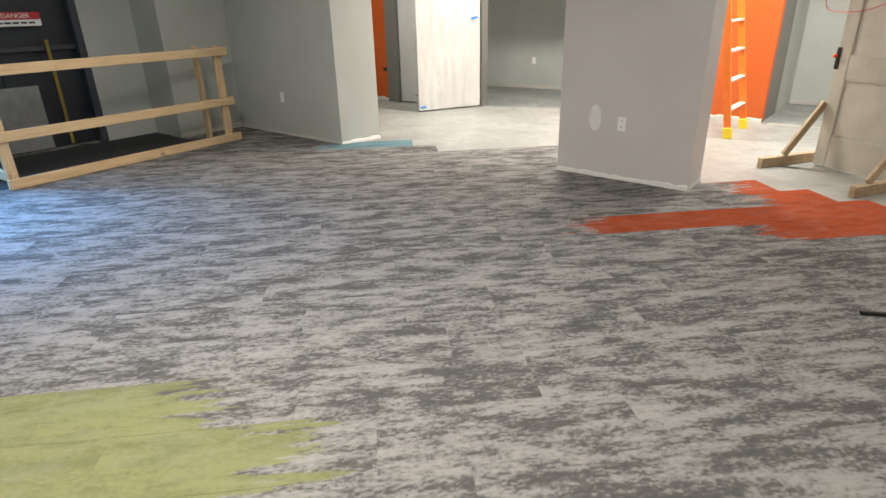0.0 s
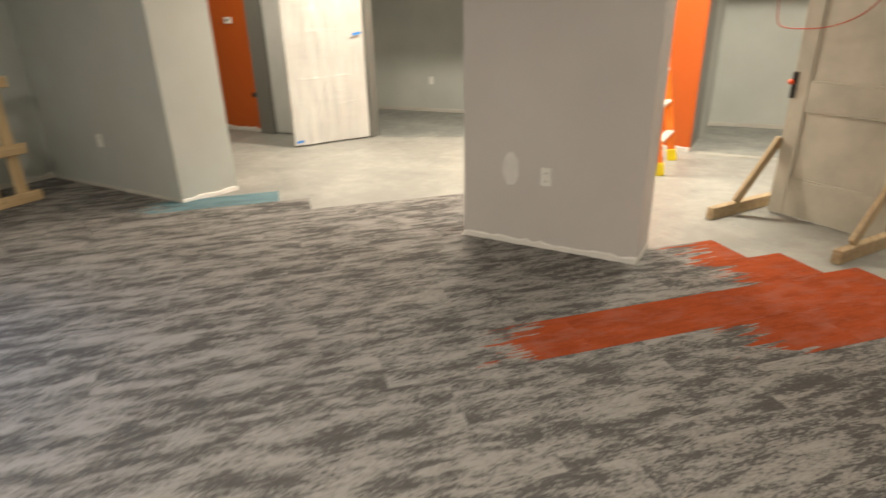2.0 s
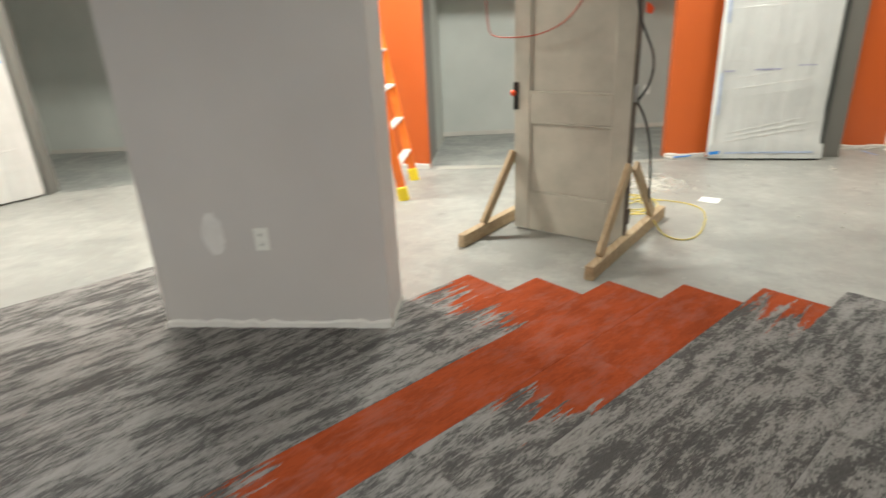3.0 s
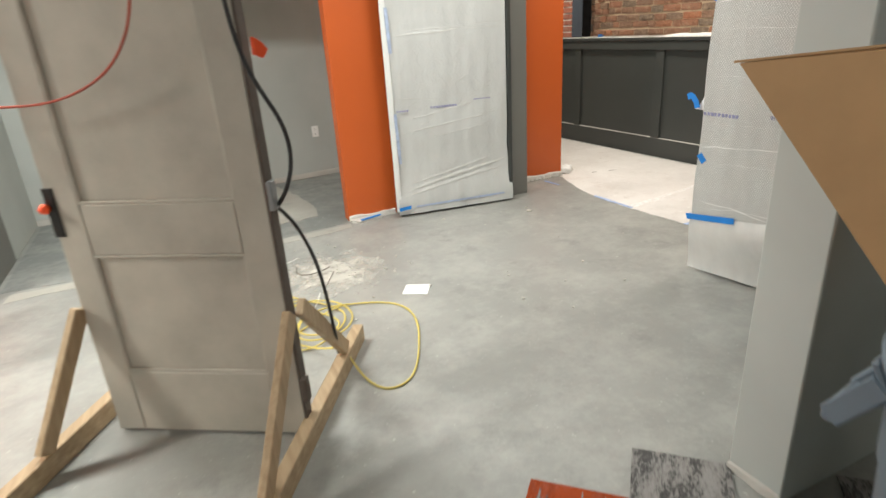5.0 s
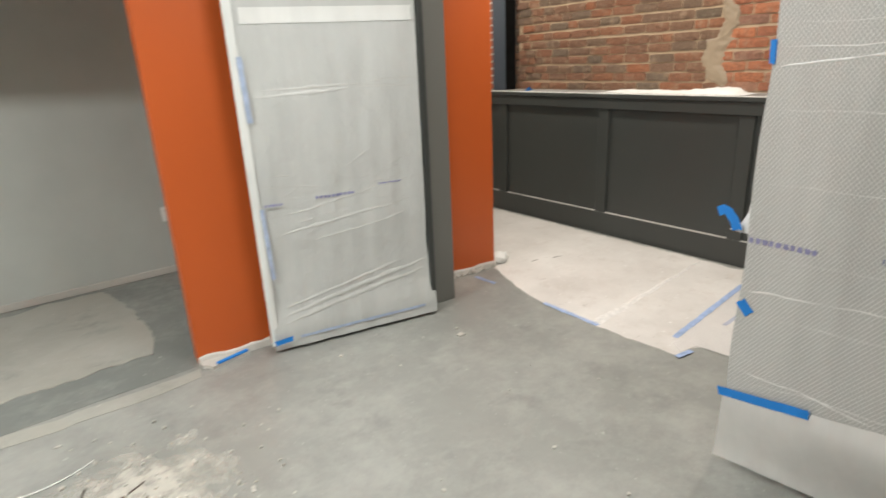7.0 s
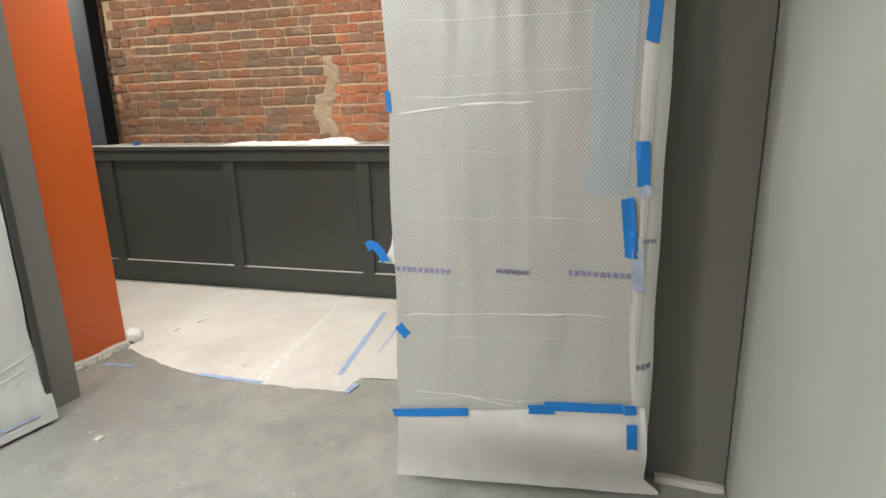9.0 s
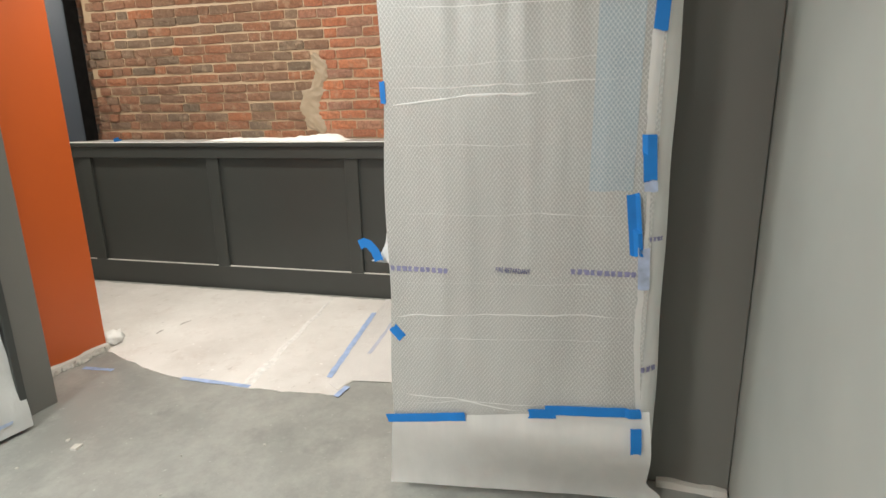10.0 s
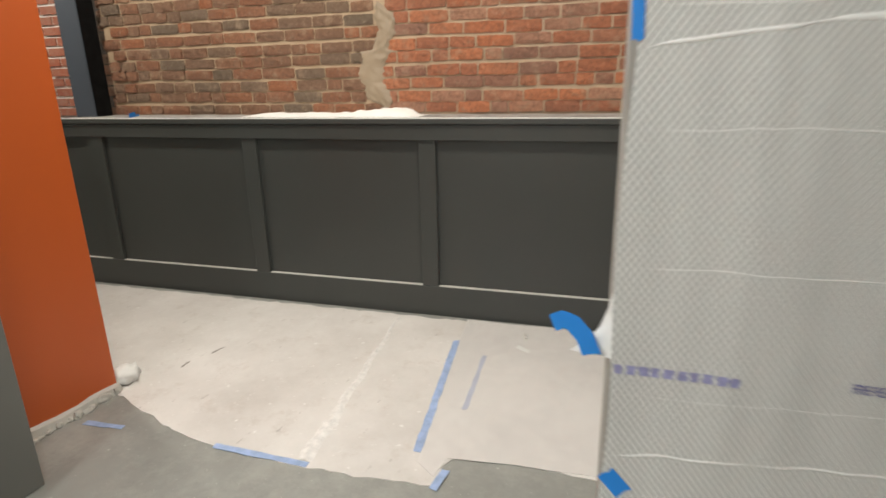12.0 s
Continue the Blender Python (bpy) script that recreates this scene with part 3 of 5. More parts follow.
def draped(points, w, surf, lift=0.002, seed=0):
    """A strip of tape that follows the film through the points (x, z)."""
    rnd = random.Random(seed)
    way = []
    for (x0, z0), (x1, z1) in zip(points, points[1:]):
        n = max(2, int(math.hypot(x1 - x0, z1 - z0) / 0.012))
        way += [(x0 + (x1 - x0) * k / n, z0 + (z1 - z0) * k / n) for k in range(n)]
    way.append(points[-1])
    b = bmesh.new()
    prev = None
    for i, (x, z) in enumerate(way):
        xa, za = way[max(0, i - 1)]
        xb, zb = way[min(len(way) - 1, i + 1)]
        ln = math.hypot(xb - xa, zb - za)
        nx, nz = -(zb - za) / ln, (xb - xa) / ln
        row = []
        for k in range(4):
            s = (k / 3 - 0.5) * w
            jag = rnd.uniform(-0.004, 0.004) * min(1.0, w * 30) if i in (0, len(way) - 1) else 0
            px, pz = x + nx * s + nz * jag, z + nz * s - nx * jag
            row.append(b.verts.new((px, -surf(px, pz) - lift, pz)))
        if prev:
            for k in range(3):
                b.faces.new((prev[k], prev[k + 1], row[k + 1], row[k])).smooth = True
        prev = row
    for f in b.faces:
        f.smooth = False
    ext = bmesh.ops.extrude_face_region(b, geom=b.faces[:])
    bmesh.ops.translate(b, verts=[v for v in ext["geom"] if isinstance(v, bmesh.types.BMVert)], vec=(0, 0.0006, 0))
    bmesh.ops.recalc_face_normals(b, faces=b.faces[:])
    return b


def strip_on(x0, z0, x1, z1, w, y, seed=0, nx=8):
    """A torn strip of tape on a film at depth y, from (x0, z0) to (x1, z1)."""
    rnd = random.Random(seed)
    a, c = Vector((x0, 0, z0)), Vector((x1, 0, z1))
    d = (c - a).normalized()
    up = Vector((-d.z, 0, d.x))
    b = bmesh.new()
    lo, hi = [], []
    for i in range(nx + 1):
        p = a.lerp(c, i / nx)
        jag = rnd.uniform(-0.006, 0.006) if i in (0, nx) else 0
        lo.append(b.verts.new(p - up * w / 2 + d * jag + Vector((0, -y - rnd.uniform(0, 0.0012), 0))))
        hi.append(b.verts.new(p + up * w / 2 - d * jag + Vector((0, -y - rnd.uniform(0, 0.0012), 0))))
    for i in range(nx):
        b.faces.new((lo[i], lo[i + 1], hi[i + 1], hi[i]))
    ext = bmesh.ops.extrude_face_region(b, geom=b.faces[:])
    bmesh.ops.translate(b, verts=[v for v in ext["geom"] if isinstance(v, bmesh.types.BMVert)], vec=(0, 0.0012, 0))
    bmesh.ops.recalc_face_normals(b, faces=b.faces[:])
    return b


def print_bars(x0, x1, z, surf, h, n, parent, name="print_bar"):
    """A printed mark as a row of short upright bars that follow the film."""
    step = (x1 - x0) / n
    bm = None
    for k in range(n):
        a = x0 + k * step
        w = step * (0.62 + 0.16 * ((k * 7) % 3) / 2)
        bm = merged(bm, draped([(a, z), (a + w, z)], h * 0.74, surf, 0.0015, k))
    return part(name, bm, M_INK, parent)


def smooth(a, b, x):
    t = min(1.0, max(0.0, (x - a) / (b - a)))
    return t * t * (3 - 2 * t)


def door_free_end():
    d = thing("wrapped_door", 4.827, 7.465, 0, -79.8, "door leaf wrapped in milky reinforced film with blue tape", "door")
    part("door_slab", box(0.05, 0.955, -0.03, 0.015, 0.02, 2.12, 0.003), plain("primed_door_edge", (0.34, 0.32, 0.29), 0.6), d)
    off = lambda z, t: 0.04 + (0.09 + 0.10 * t) * smooth(0.0, 0.38, z)
    left = lambda z: 0.040 + 0.006 * math.sin(z * 9.0) + 0.006 * smooth(0.9, 1.3, z)
    RIGHT = 0.905
    surf = lambda x, z: off(z, x / 0.95) + fold(x, z, 3.0, 0.008, True) * min(1.0, max(0.0, 6 * min(x - left(z), RIGHT - x)) + 0.25)
    part("film", hung(left, lambda z: RIGHT, 0.345, 2.14, lambda z, t: off(z, (left(z) + (RIGHT - left(z)) * t) / 0.95), 3.0, 0.008, 70, 150, True), M_FILM, d)
    # a straight hem of plain doubled film along the bottom, its top edge rising towards the hinge
    hem = lambda x: 0.365 + 0.13 * min(1.0, max(0.0, x / 0.93))
    bm = bmesh.new()
    rows = []
    for j in range(25):
        v = j / 24
        row = []
        for i in range(61):
            u = i / 60
            x = (-0.012 + 0.045 * v) + ((0.99 + 0.06 * (1 - smooth(0.0, 0.22, v)) * smooth(0.9, 1.0, u) - 0.055 * v) + 0.012 - 0.045 * v) * u
            z = 0.012 + (hem(x) - 0.012) * v
            row.append(bm.verts.new((x, -off(z, x / 0.95) - 0.004 - fold(x, z, 8.0, 0.006, True), z)))
        rows.append(row)
    for ra, rb in zip(rows, rows[1:]):
        for i in range(60):
            bm.faces.new((ra[i], ra[i + 1], rb[i + 1], rb[i])).smooth = True
    part("lower_film", bm, M_FOLD, d, "plain doubled film along the bottom")
    part("edge_film", hung(lambda z: 0.872 + 0.010 * math.sin(z * 7.0) + 0.006 * noise.noise(Vector((z * 30, 0, 2))) + 0.022 * smooth(0.9, 0.5, z), lambda z: 0.955 + 0.008 * smooth(1.2, 0.3, z) + 0.002 * math.sin(z * 13), 0.03, 2.14, lambda z, t: off(z, 0.95) * (1 - 0.20 * t * t) + 0.003, 5.0, 0.008, 10, 140, True), M_FOLD, d, "loose doubled film down the hinge side")
    lines = [(0.06, 1.495, 0.30, 1.53, 0.0022), (0.26, 1.528, 0.56, 1.537, 0.0022), (0.07, 1.552, 0.55, 1.565, 0.0012), (0.5, 1.563, 0.87, 1.572, 0.0012), (0.06, 1.374, 0.57, 1.377, 0.0007), (0.055, 1.142, 0.86, 1.162, 0.0008),
             (0.05, 0.763, 0.30, 0.797, 0.0018), (0.26, 0.796, 0.88, 0.825, 0.0016), (0.046, 0.685, 0.88, 0.741, 0.0008), (0.048, 0.474, 0.53, 0.444, 0.0016), (0.046, 0.429, 0.86, 0.506, 0.0010), (0.06, 0.90, 0.88, 0.93, 0.0006), (0.06, 1.62, 0.87, 1.64, 0.0006), (0.06, 1.80, 0.87, 1.79, 0.0010)]
    # paler film than the sheet, so the creases carry highlights in their colour
    part("crease", creases(lines, surf, 1.35), M_FOLD, d)
    part("tinted_film", draped([(0.775, 1.235), (0.785, 1.98)], 0.13, surf, 0.0012, 40), M_FILM_BLUE, d, "film with a pale blue strip behind it")
    tapes = [(0.012, 0.364, 0.31, 0.406, 0.034), (0.536, 0.446, 0.63, 0.455, 0.036), (0.597, 0.466, 0.905, 0.493, 0.036), (0.893, 0.436, 0.900, 0.332, 0.036),
             (0.895, 1.90, 0.885, 1.698, 0.040), (0.876, 1.409, 0.886, 1.269, 0.040), (0.840, 1.228, 0.862, 1.031, 0.038), (0.048, 0.728, 0.084, 0.688, 0.036), (0.047, 1.58, 0.050, 1.51, 0.018)]
    over = lambda x, z: (max(surf(min(x, RIGHT), z), off(z, 0.95) + 0.008) if x > 0.86 else surf(x, z)) + (0.012 if z < hem(x) + 0.04 else 0.0)
    for k, (x0, z0, x1, z1, w) in enumerate(tapes):
        part("tape", draped([(x0, z0), (x1, z1)], w, over, 0.002, k), M_TAPE, d)
    part("covered_tape", draped([(0.881, 1.06), (0.888, 0.924)], 0.036, over, 0.002, 21), M_TAPEUNDER, d, "blue tape showing pale through film")
    part("covered_tape", draped([(0.888, 1.269), (0.890, 1.235)], 0.040, over, 0.002, 22), M_TAPEUNDER, d)
    zt = 0.962
    print_bars(0.050, 0.262, 0.951, surf, 0.024, 10, d)
    print_bars(0.664, 0.872, 0.969, surf, 0.024, 10, d)
    side = lambda x, z: off(z, 0.95) * (1 - 0.20 * max(0.0, min(1.0, (x - 0.88) / 0.075)) ** 2) + 0.012
    print_bars(0.897, 0.953, 0.646, side, 0.026, 3, d)
    print_bars(0.895, 0.945, 1.088, side, 0.018, 4, d)
    tilt = math.degrees(math.atan2(surf(0.54, zt) - surf(0.41, zt), 0.13))
    text_bm("FIRE RETARDANT", 0.0245, plain("deep_violet_print", (0.07, 0.07, 0.24), 0.5), "lettering", d, pose(0.476, -surf(0.476, zt) - 0.003, zt, 90, 1.5, -tilt) @ Matrix.Diagonal((0.60, 1, 1, 1)), 0.0004)
    # a loose corner of film at the free edge, with a curled end of tape
    flap = bmesh.new()
    grid = []
    for a in range(7):
        row = []
        for c in range(7):
            u, v = a / 6, c / 6
            x = 0.045 - u * (0.02 + 0.055 * (1 - v))
            z = 0.965 + v * 0.15 * (1 - 0.75 * u)
            row.append(flap.verts.new((x, -0.128 + 0.03 * u + 0.016 * noise.noise(Vector((u * 3, v * 4, 3))), z)))
        grid.append(row)
    for ra, rb in zip(grid, grid[1:]):
        for c in range(6):
            flap.faces.new((ra[c], ra[c + 1], rb[c + 1], rb[c])).smooth = True
    part("film_flap", flap, M_FOLD, d, "loose corner of film")
    part("tape", draped([(-0.060, 1.030), (-0.044, 1.040), (-0.026, 1.034), (-0.004, 1.010), (0.010, 0.975)], 0.033, lambda x, z: 0.135 + 0.15 * x, 0.0, 31), M_TAPE, d)


def door_in_orange():
    d = thing("wrapped_door", 3.649, 9.468, 0, -6.8, "closed door in the orange wall, wrapped in milky film", "door")
    part("door_slab", box(0.015, 1.01, 0.02, 0.085, 0.03, 2.12, 0.003), M_JAMB, d)
    off = lambda z, t: 0.012 + 0.02 * smooth(0.3, 0.12, z) + 0.012 * smooth(0.5, 0.7, z)
    wide = lambda z: 0.99 + 0.045 * smooth(0.55, 0.05, z)

    def surf(x, z):
        return off(z, 0) + fold(x, z, 12.0, 0.02) * min(1.0, max(0.0, 6 * min(x, wide(z) - x) / wide(z)) + 0.25)

    part("film", hung(lambda z: 0.01 * math.sin(z * 6), wide, 0.02, 2.14, off, 12.0, 0.02, 60, 130), M_FILM2, d)
    part("edge_film", hung(lambda z: -0.015, lambda z: 0.03, 0.05, 2.14, lambda z, t: 0.03, 2.0, 0.012, 5, 80), M_FOLD, d)
    lines = [(0.03, 0.20, 1.04, 0.40, 0.0045), (0.03, 0.16, 1.03, 0.34, 0.004), (0.04, 0.25, 0.9, 0.43, 0.003), (0.03, 0.68, 0.98, 0.80, 0.003), (0.05, 0.78, 0.98, 0.93, 0.0025), (0.03, 1.415, 0.62, 1.44, 0.0028), (0.03, 1.45, 0.70, 1.462, 0.0020), (0.60, 1.452, 1.0, 1.44, 0.0022), (0.66, 1.475, 1.0, 1.49, 0.0016), (0.25, 0.62, 0.9, 0.72, 0.002), (0.03, 0.97, 0.4, 0.93, 0.002)]
    rnd = random.Random(8)
    for k in range(46):
        x, z = rnd.uniform(0.05, 0.78), rnd.uniform(0.74, 1.04)
        lines.append((x, z, x + rnd.uniform(0.06, 0.2), z + rnd.uniform(-0.04, 0.10), rnd.uniform(0.0007, 0.0017)))
    # crease highlights are helped by a slightly paler film colour
    part("crease", creases(lines, surf, 2.3), M_FILM3, d)
    # added charcoal strip draws the shadow line between door and jamb
    part("seal", box(1.0, 1.036, -0.03, 0.02, 0.03, 2.12, 0.003), M_CHAR, d, "dark strip standing for the shaded gap at the latch side")
    part("top_band", draped([(0.06, 1.805), (0.965, 1.815)], 0.075, surf, 0.004, 3), M_FOLD, d, "pale band of doubled film")
    part("tape", strip_on(0.0, 0.075, 0.10, 0.085, 0.03, 0.055, 5), M_TAPE, d)
    edge = lambda x, z: max(surf(x, z), 0.034)
    part("covered_tape", draped([(0.045, 0.45), (0.035, 0.85)], 0.022, edge, 0.003, 6), M_TAPEUNDER, d, "blue tape showing pale through film")
    part("covered_tape", draped([(0.04, 1.3), (0.03, 1.62)], 0.026, edge, 0.003, 7), M_TAPEUNDER, d)
    part("covered_tape", draped([(0.15, 0.078), (0.95, 0.085)], 0.016, edge, 0.004, 8), M_TAPEUNDER, d)
    print_bars(0.05, 0.15, 0.865, lambda x, z: edge(x, z) + 0.003, 0.018, 5, d)
    print_bars(0.33, 0.56, 0.872, lambda x, z: surf(x, z) + 0.002, 0.020, 10, d)
    print_bars(0.70, 0.85, 0.902, lambda x, z: surf(x, z) + 0.002, 0.014, 10, d)
    # black strip drawn in place of the shadow below the film
    part("threshold", box(0.02, 1.02, 0.0, 0.03, 0.003, 0.02), M_BLACK, d, "black strip standing for the shadow under the door")


def door_west():
    ang = math.degrees(math.atan2(8.63 - 7.733, -2.955 + 3.408))
    d = thing("wrapped_door", -3.408, 7.733, 0, ang, "open door leaf wrapped in wrinkled milky film", "door")
    part("door_slab", box(0.0, 0.99, 0.0, 0.045, 0.02, 2.1, 0.003), M_JAMB, d)
    off = lambda z, t: 0.015
    part("film", hung(lambda z: -0.01, lambda z: 0.985, 0.02, 2.12, off, 21.0, 0.05, 50, 110), M_FILM3, d)
    part("edge_film", box(-0.016, -0.004, -0.02, 0.05, 0.02, 2.11, 0.003), M_FILM3, d)
    part("crease", creases([(0.02, 0.78, 0.91, 0.80, 0.004), (0.25, 0.2, 0.55, 0.95, 0.008), (0.36, 0.3, 0.62, 1.0, 0.006), (0.45, 0.85, 0.7, 1.6, 0.007), (0.3, 0.9, 0.52, 1.5, 0.005), (0.5, 0.62, 0.91, 0.66, 0.003), (0.5, 0.45, 0.91, 0.5, 0.003), (0.02, 0.5, 0.35, 0.55, 0.003), (0.1, 1.3, 0.9, 1.33, 0.003)], lambda x, z: 0.015 + fold(x, z, 21.0, 0.05), 2.2), M_FILM3, d)
    part("tape", strip_on(-0.01, 0.065, 0.08, 0.075, 0.028, 0.06, 2), M_TAPE, d)
    part("tape", strip_on(0.82, 1.26, 0.93, 1.28, 0.028, 0.06, 3), M_TAPE, d)


door_free_end()
door_in_orange()
door_west()
frame_a = thing("door_frame", 4.79, 9.514, 0, 0, "dark grey painted door frame post in the orange wall", "door frame")
part("post", box(-0.105, 0.115, -0.07, 0.266, 0.0, 2.2, 0.004), M_JAMB, frame_a)
part("stop", box(-0.135, -0.107, -0.10, 0.08, 0.0, 2.2, 0.003), M_JAMB, frame_a)
part("foot_chip", box(0.117, 0.15, 0.10, 0.262, 0.0, 0.10, 0.01), M_RAW, frame_a, "chipped plaster at the foot")
frame_w = thing("door_frame", -4.43, 8.34, 0, 0, "dark grey painted door frame beside the orange wall", "door frame")
part("post", box(-0.118, 0.12, -0.09, 0.1, 0.0, 2.2, 0.004), M_JAMB, frame_w)
inner = thing("inner_door", -3.85, 8.36, 0, 0, "pale primed door leaf standing in the frame", "door")
part("door_slab", box(-0.455, 0.45, -0.05, 0.0, 0.02, 2.12, 0.003), M_FILM2, inner)
part("lever", beam((-0.12, -0.08, 0.13), (-0.05, -0.08, 0.13), 0.02, 0.02), M_DARK, inner)

# ---- panelled half wall, ledge and brick ----
EAST = pose(6.834, 9.0, 0, 0, 0, 3.95) @ Matrix.Translation((-6.8, -9.14, 0))


def east(ob, dz=0.0):
    """Lays a thing that was laid out square to the hall along the skewed east wall."""
    ob.matrix_world = Matrix.Translation((0, 0, dz)) @ EAST @ ob.matrix_world
    return ob


wains = thing("panelled_half_wall", 6.8, 0, 0, 0, "charcoal painted panelled half wall below the brick", "half wall", kind="structure")
east(wains)
Y0, Y1 = 5.05, 13.9
part("core", box(0.025, 0.28, Y0, Y1, 0.0, 1.196), M_CHAR, wains)
part("base_board", box(0.0, 0.025, Y0, Y1, 0.0, 0.197, 0.002), M_CHAR, wains)
part("top_rail", box(-0.012, 0.025, Y0, Y1, 1.105, 1.194, 0.002), M_CHAR, wains)
edges = [12.45, 11.222, 9.975, 8.768, 7.56, 6.35]
for yb in edges:
    part("stile", box(0.0, 0.025, yb - 0.053, yb + 0.053, 0.199, 1.103, 0.002), M_CHAR, wains)
for hi, lo in zip(edges, edges[1:]):
    part("dusty_lip", box(0.002, 0.024, lo + 0.055, hi - 0.055, 0.198, 0.2025), plain("pale_dust", (0.52, 0.51, 0.48), 0.9), wains, "pale dust on the lower rail")
part("cap", box(-0.028, 0.32, Y0, Y1, 1.1965, 1.2285, 0.004), M_CHAR, wains, "charcoal ledge board")
part("cap_edge", box(-0.0295, 0.02, Y0, Y1, 1.229, 1.233), M_SHEETPAPER, wains, "pale worn front edge of the ledge")

cover = bmesh.new()
rows = []
for i in range(81):
    y = 7.2 + 4.2 * i / 80
    rows.append([cover.verts.new((6.84 + 0.26 * j / 6, y, 1.2135 + 0.004 + 0.004 * noise.noise(Vector((y * 9, j, 3))))) for j in range(7)])
for a, b in zip(rows, rows[1:]):
    for j in range(6):
        cover.faces.new((a[j], a[j + 1], b[j + 1], b[j])).smooth = True
east(tagged(obj_from_bm("ledge_paper", cover, plain("dusty_grey_paper", (0.33, 0.315, 0.295), 0.9, var=0.3, scale=12)), "dusty grey covering paper along the ledge", "paper sheet"), 0.0165)

bm = bmesh.new()
rows = []
for i in range(61):
    y = 8.82 + 1.22 * i / 60
    t = i / 60
    tall = (0.022 + 0.034 * smooth(0.45, 0.15, t)) * smooth(0, 0.10, t) * smooth(1.0, 0.9, t) + 0.002
    rows.append([bm.verts.new((6.82 + 0.24 * j / 8 + 0.02 * noise.noise(Vector((y * 5, j, 7))), y, 1.219 + max(0.0, tall * math.sin(math.pi * j / 8) * (0.75 + 0.6 * noise.noise(Vector((y * 13, j * 0.8, 1))))))) for j in range(9)])
for a, b in zip(rows, rows[1:]):
    for j in range(8):
        bm.faces.new((a[j], a[j + 1], b[j + 1], b[j])).smooth = True
east(tagged(obj_from_bm("crumpled_sheet", bm, M_SHEETPAPER), "crumpled white plastic sheet lying on the ledge", "plastic sheet"), 0.0165)
ob = thing("tape_wad", 6.86, 10.92, 1.2175, 20, "small wad of blue masking tape on the ledge", "tape")
east(ob, 0.0165)
part("wad", strip_on(-0.05, 0.012, 0.05, 0.02, 0.03, 0.0, 3), M_TAPE, ob)
part("wad_fold", strip_on(-0.02, 0.006, 0.07, 0.012, 0.012, 0.012, 4), M_TAPE, ob)
# darker than black paint: the colour includes shade on the post's unlit side
matt = Mat("matt_shaded_black", 0.9)
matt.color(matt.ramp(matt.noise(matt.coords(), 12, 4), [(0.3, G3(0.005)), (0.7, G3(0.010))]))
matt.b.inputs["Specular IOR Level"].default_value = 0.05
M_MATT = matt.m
post = thing("window_post", 7.0, 11.38, 1.214, 0, "slate blue painted post standing on the ledge", "post")
east(post, 0.0165)
part("shaft", box(-0.09, 0.03, -0.09, 0.09, 0.0, CEIL - 1.24, 0.003), M_NAVY, post)
part("dark_return", box(-0.085, 0.05, -0.098, -0.092, 0.0, CEIL - 1.24, 0.001), M_MATT, post, "black inner side with shade included in its colour")

brickwork = thing("wall_brick", 7.12, 0, 0, 0, "old uneven red brick wall with sandy mortar", "brick wall", kind="structure")
east(brickwork)
part("mortar_bed", box(0.002, 0.16, Y0, 11.30, 1.226, CEIL - 0.002), M_MORTAR, brickwork)
# the dark colour joins soot with the shade inside the recess
part("sooty_recess", box(0.10, 0.16, 11.302, 11.62, 1.226, CEIL - 0.002), M_DOOREDGE, brickwork, "sooty recess at the broken wall end, its shade in the dark colour")


def brick_meshes(n, mat, name, seed=7):
    """Worn brick faces: a rounded, uneven front on a unit block, to be scaled to length and height."""
    out = []
    rnd = random.Random(seed)
    for k in range(n):
        b = bmesh.new()
        cols, rows_ = 6, 3
        front = []
        for i in range(cols + 1):
            line = []
            for j in range(rows_ + 1):
                u, v = i / cols, j / rows_
                rim = i in (0, cols) or j in (0, rows_)
                yy, zz = u - 0.5, v - 0.5
                if rim:
                    yy *= 1 - rnd.uniform(0.0, 0.022)
                    zz *= 1 - rnd.uniform(0.0, 0.09)
                    if i in (0, cols) and j in (0, rows_):
                        yy *= 1 - rnd.uniform(0.0, 0.025)
                        zz *= 1 - rnd.uniform(0.02, 0.12)
                xx = (0.0 if rim else -0.0025) + rnd.uniform(-0.0025, 0.0025)
                line.append(b.verts.new((xx - 0.0045, yy, zz)))
            front.append(line)
        for i in range(cols):
            for j in range(rows_):
                b.faces.new((front[i][j], front[i][j + 1], front[i + 1][j + 1], front[i + 1][j]))
        ring = [front[i][0] for i in range(cols + 1)] + [front[cols][j] for j in range(1, rows_ + 1)] + [front[i][rows_] for i in range(cols - 1, -1, -1)] + [front[0][j] for j in range(rows_ - 1, 0, -1)]
        back = [b.verts.new((0.012, v.co.y * 1.02, v.co.z * 1.03)) for v in ring]
        for i in range(len(ring)):
            j = (i + 1) % len(ring)
            b.faces.new((ring[i], ring[j], back[j], back[i]))
        bmesh.ops.recalc_face_normals(b, faces=b.faces[:])
        me = bpy.data.meshes.new(name)
        b.to_mesh(me)
        b.free()
        me.materials.append(mat)
        out.append(me)
    return out


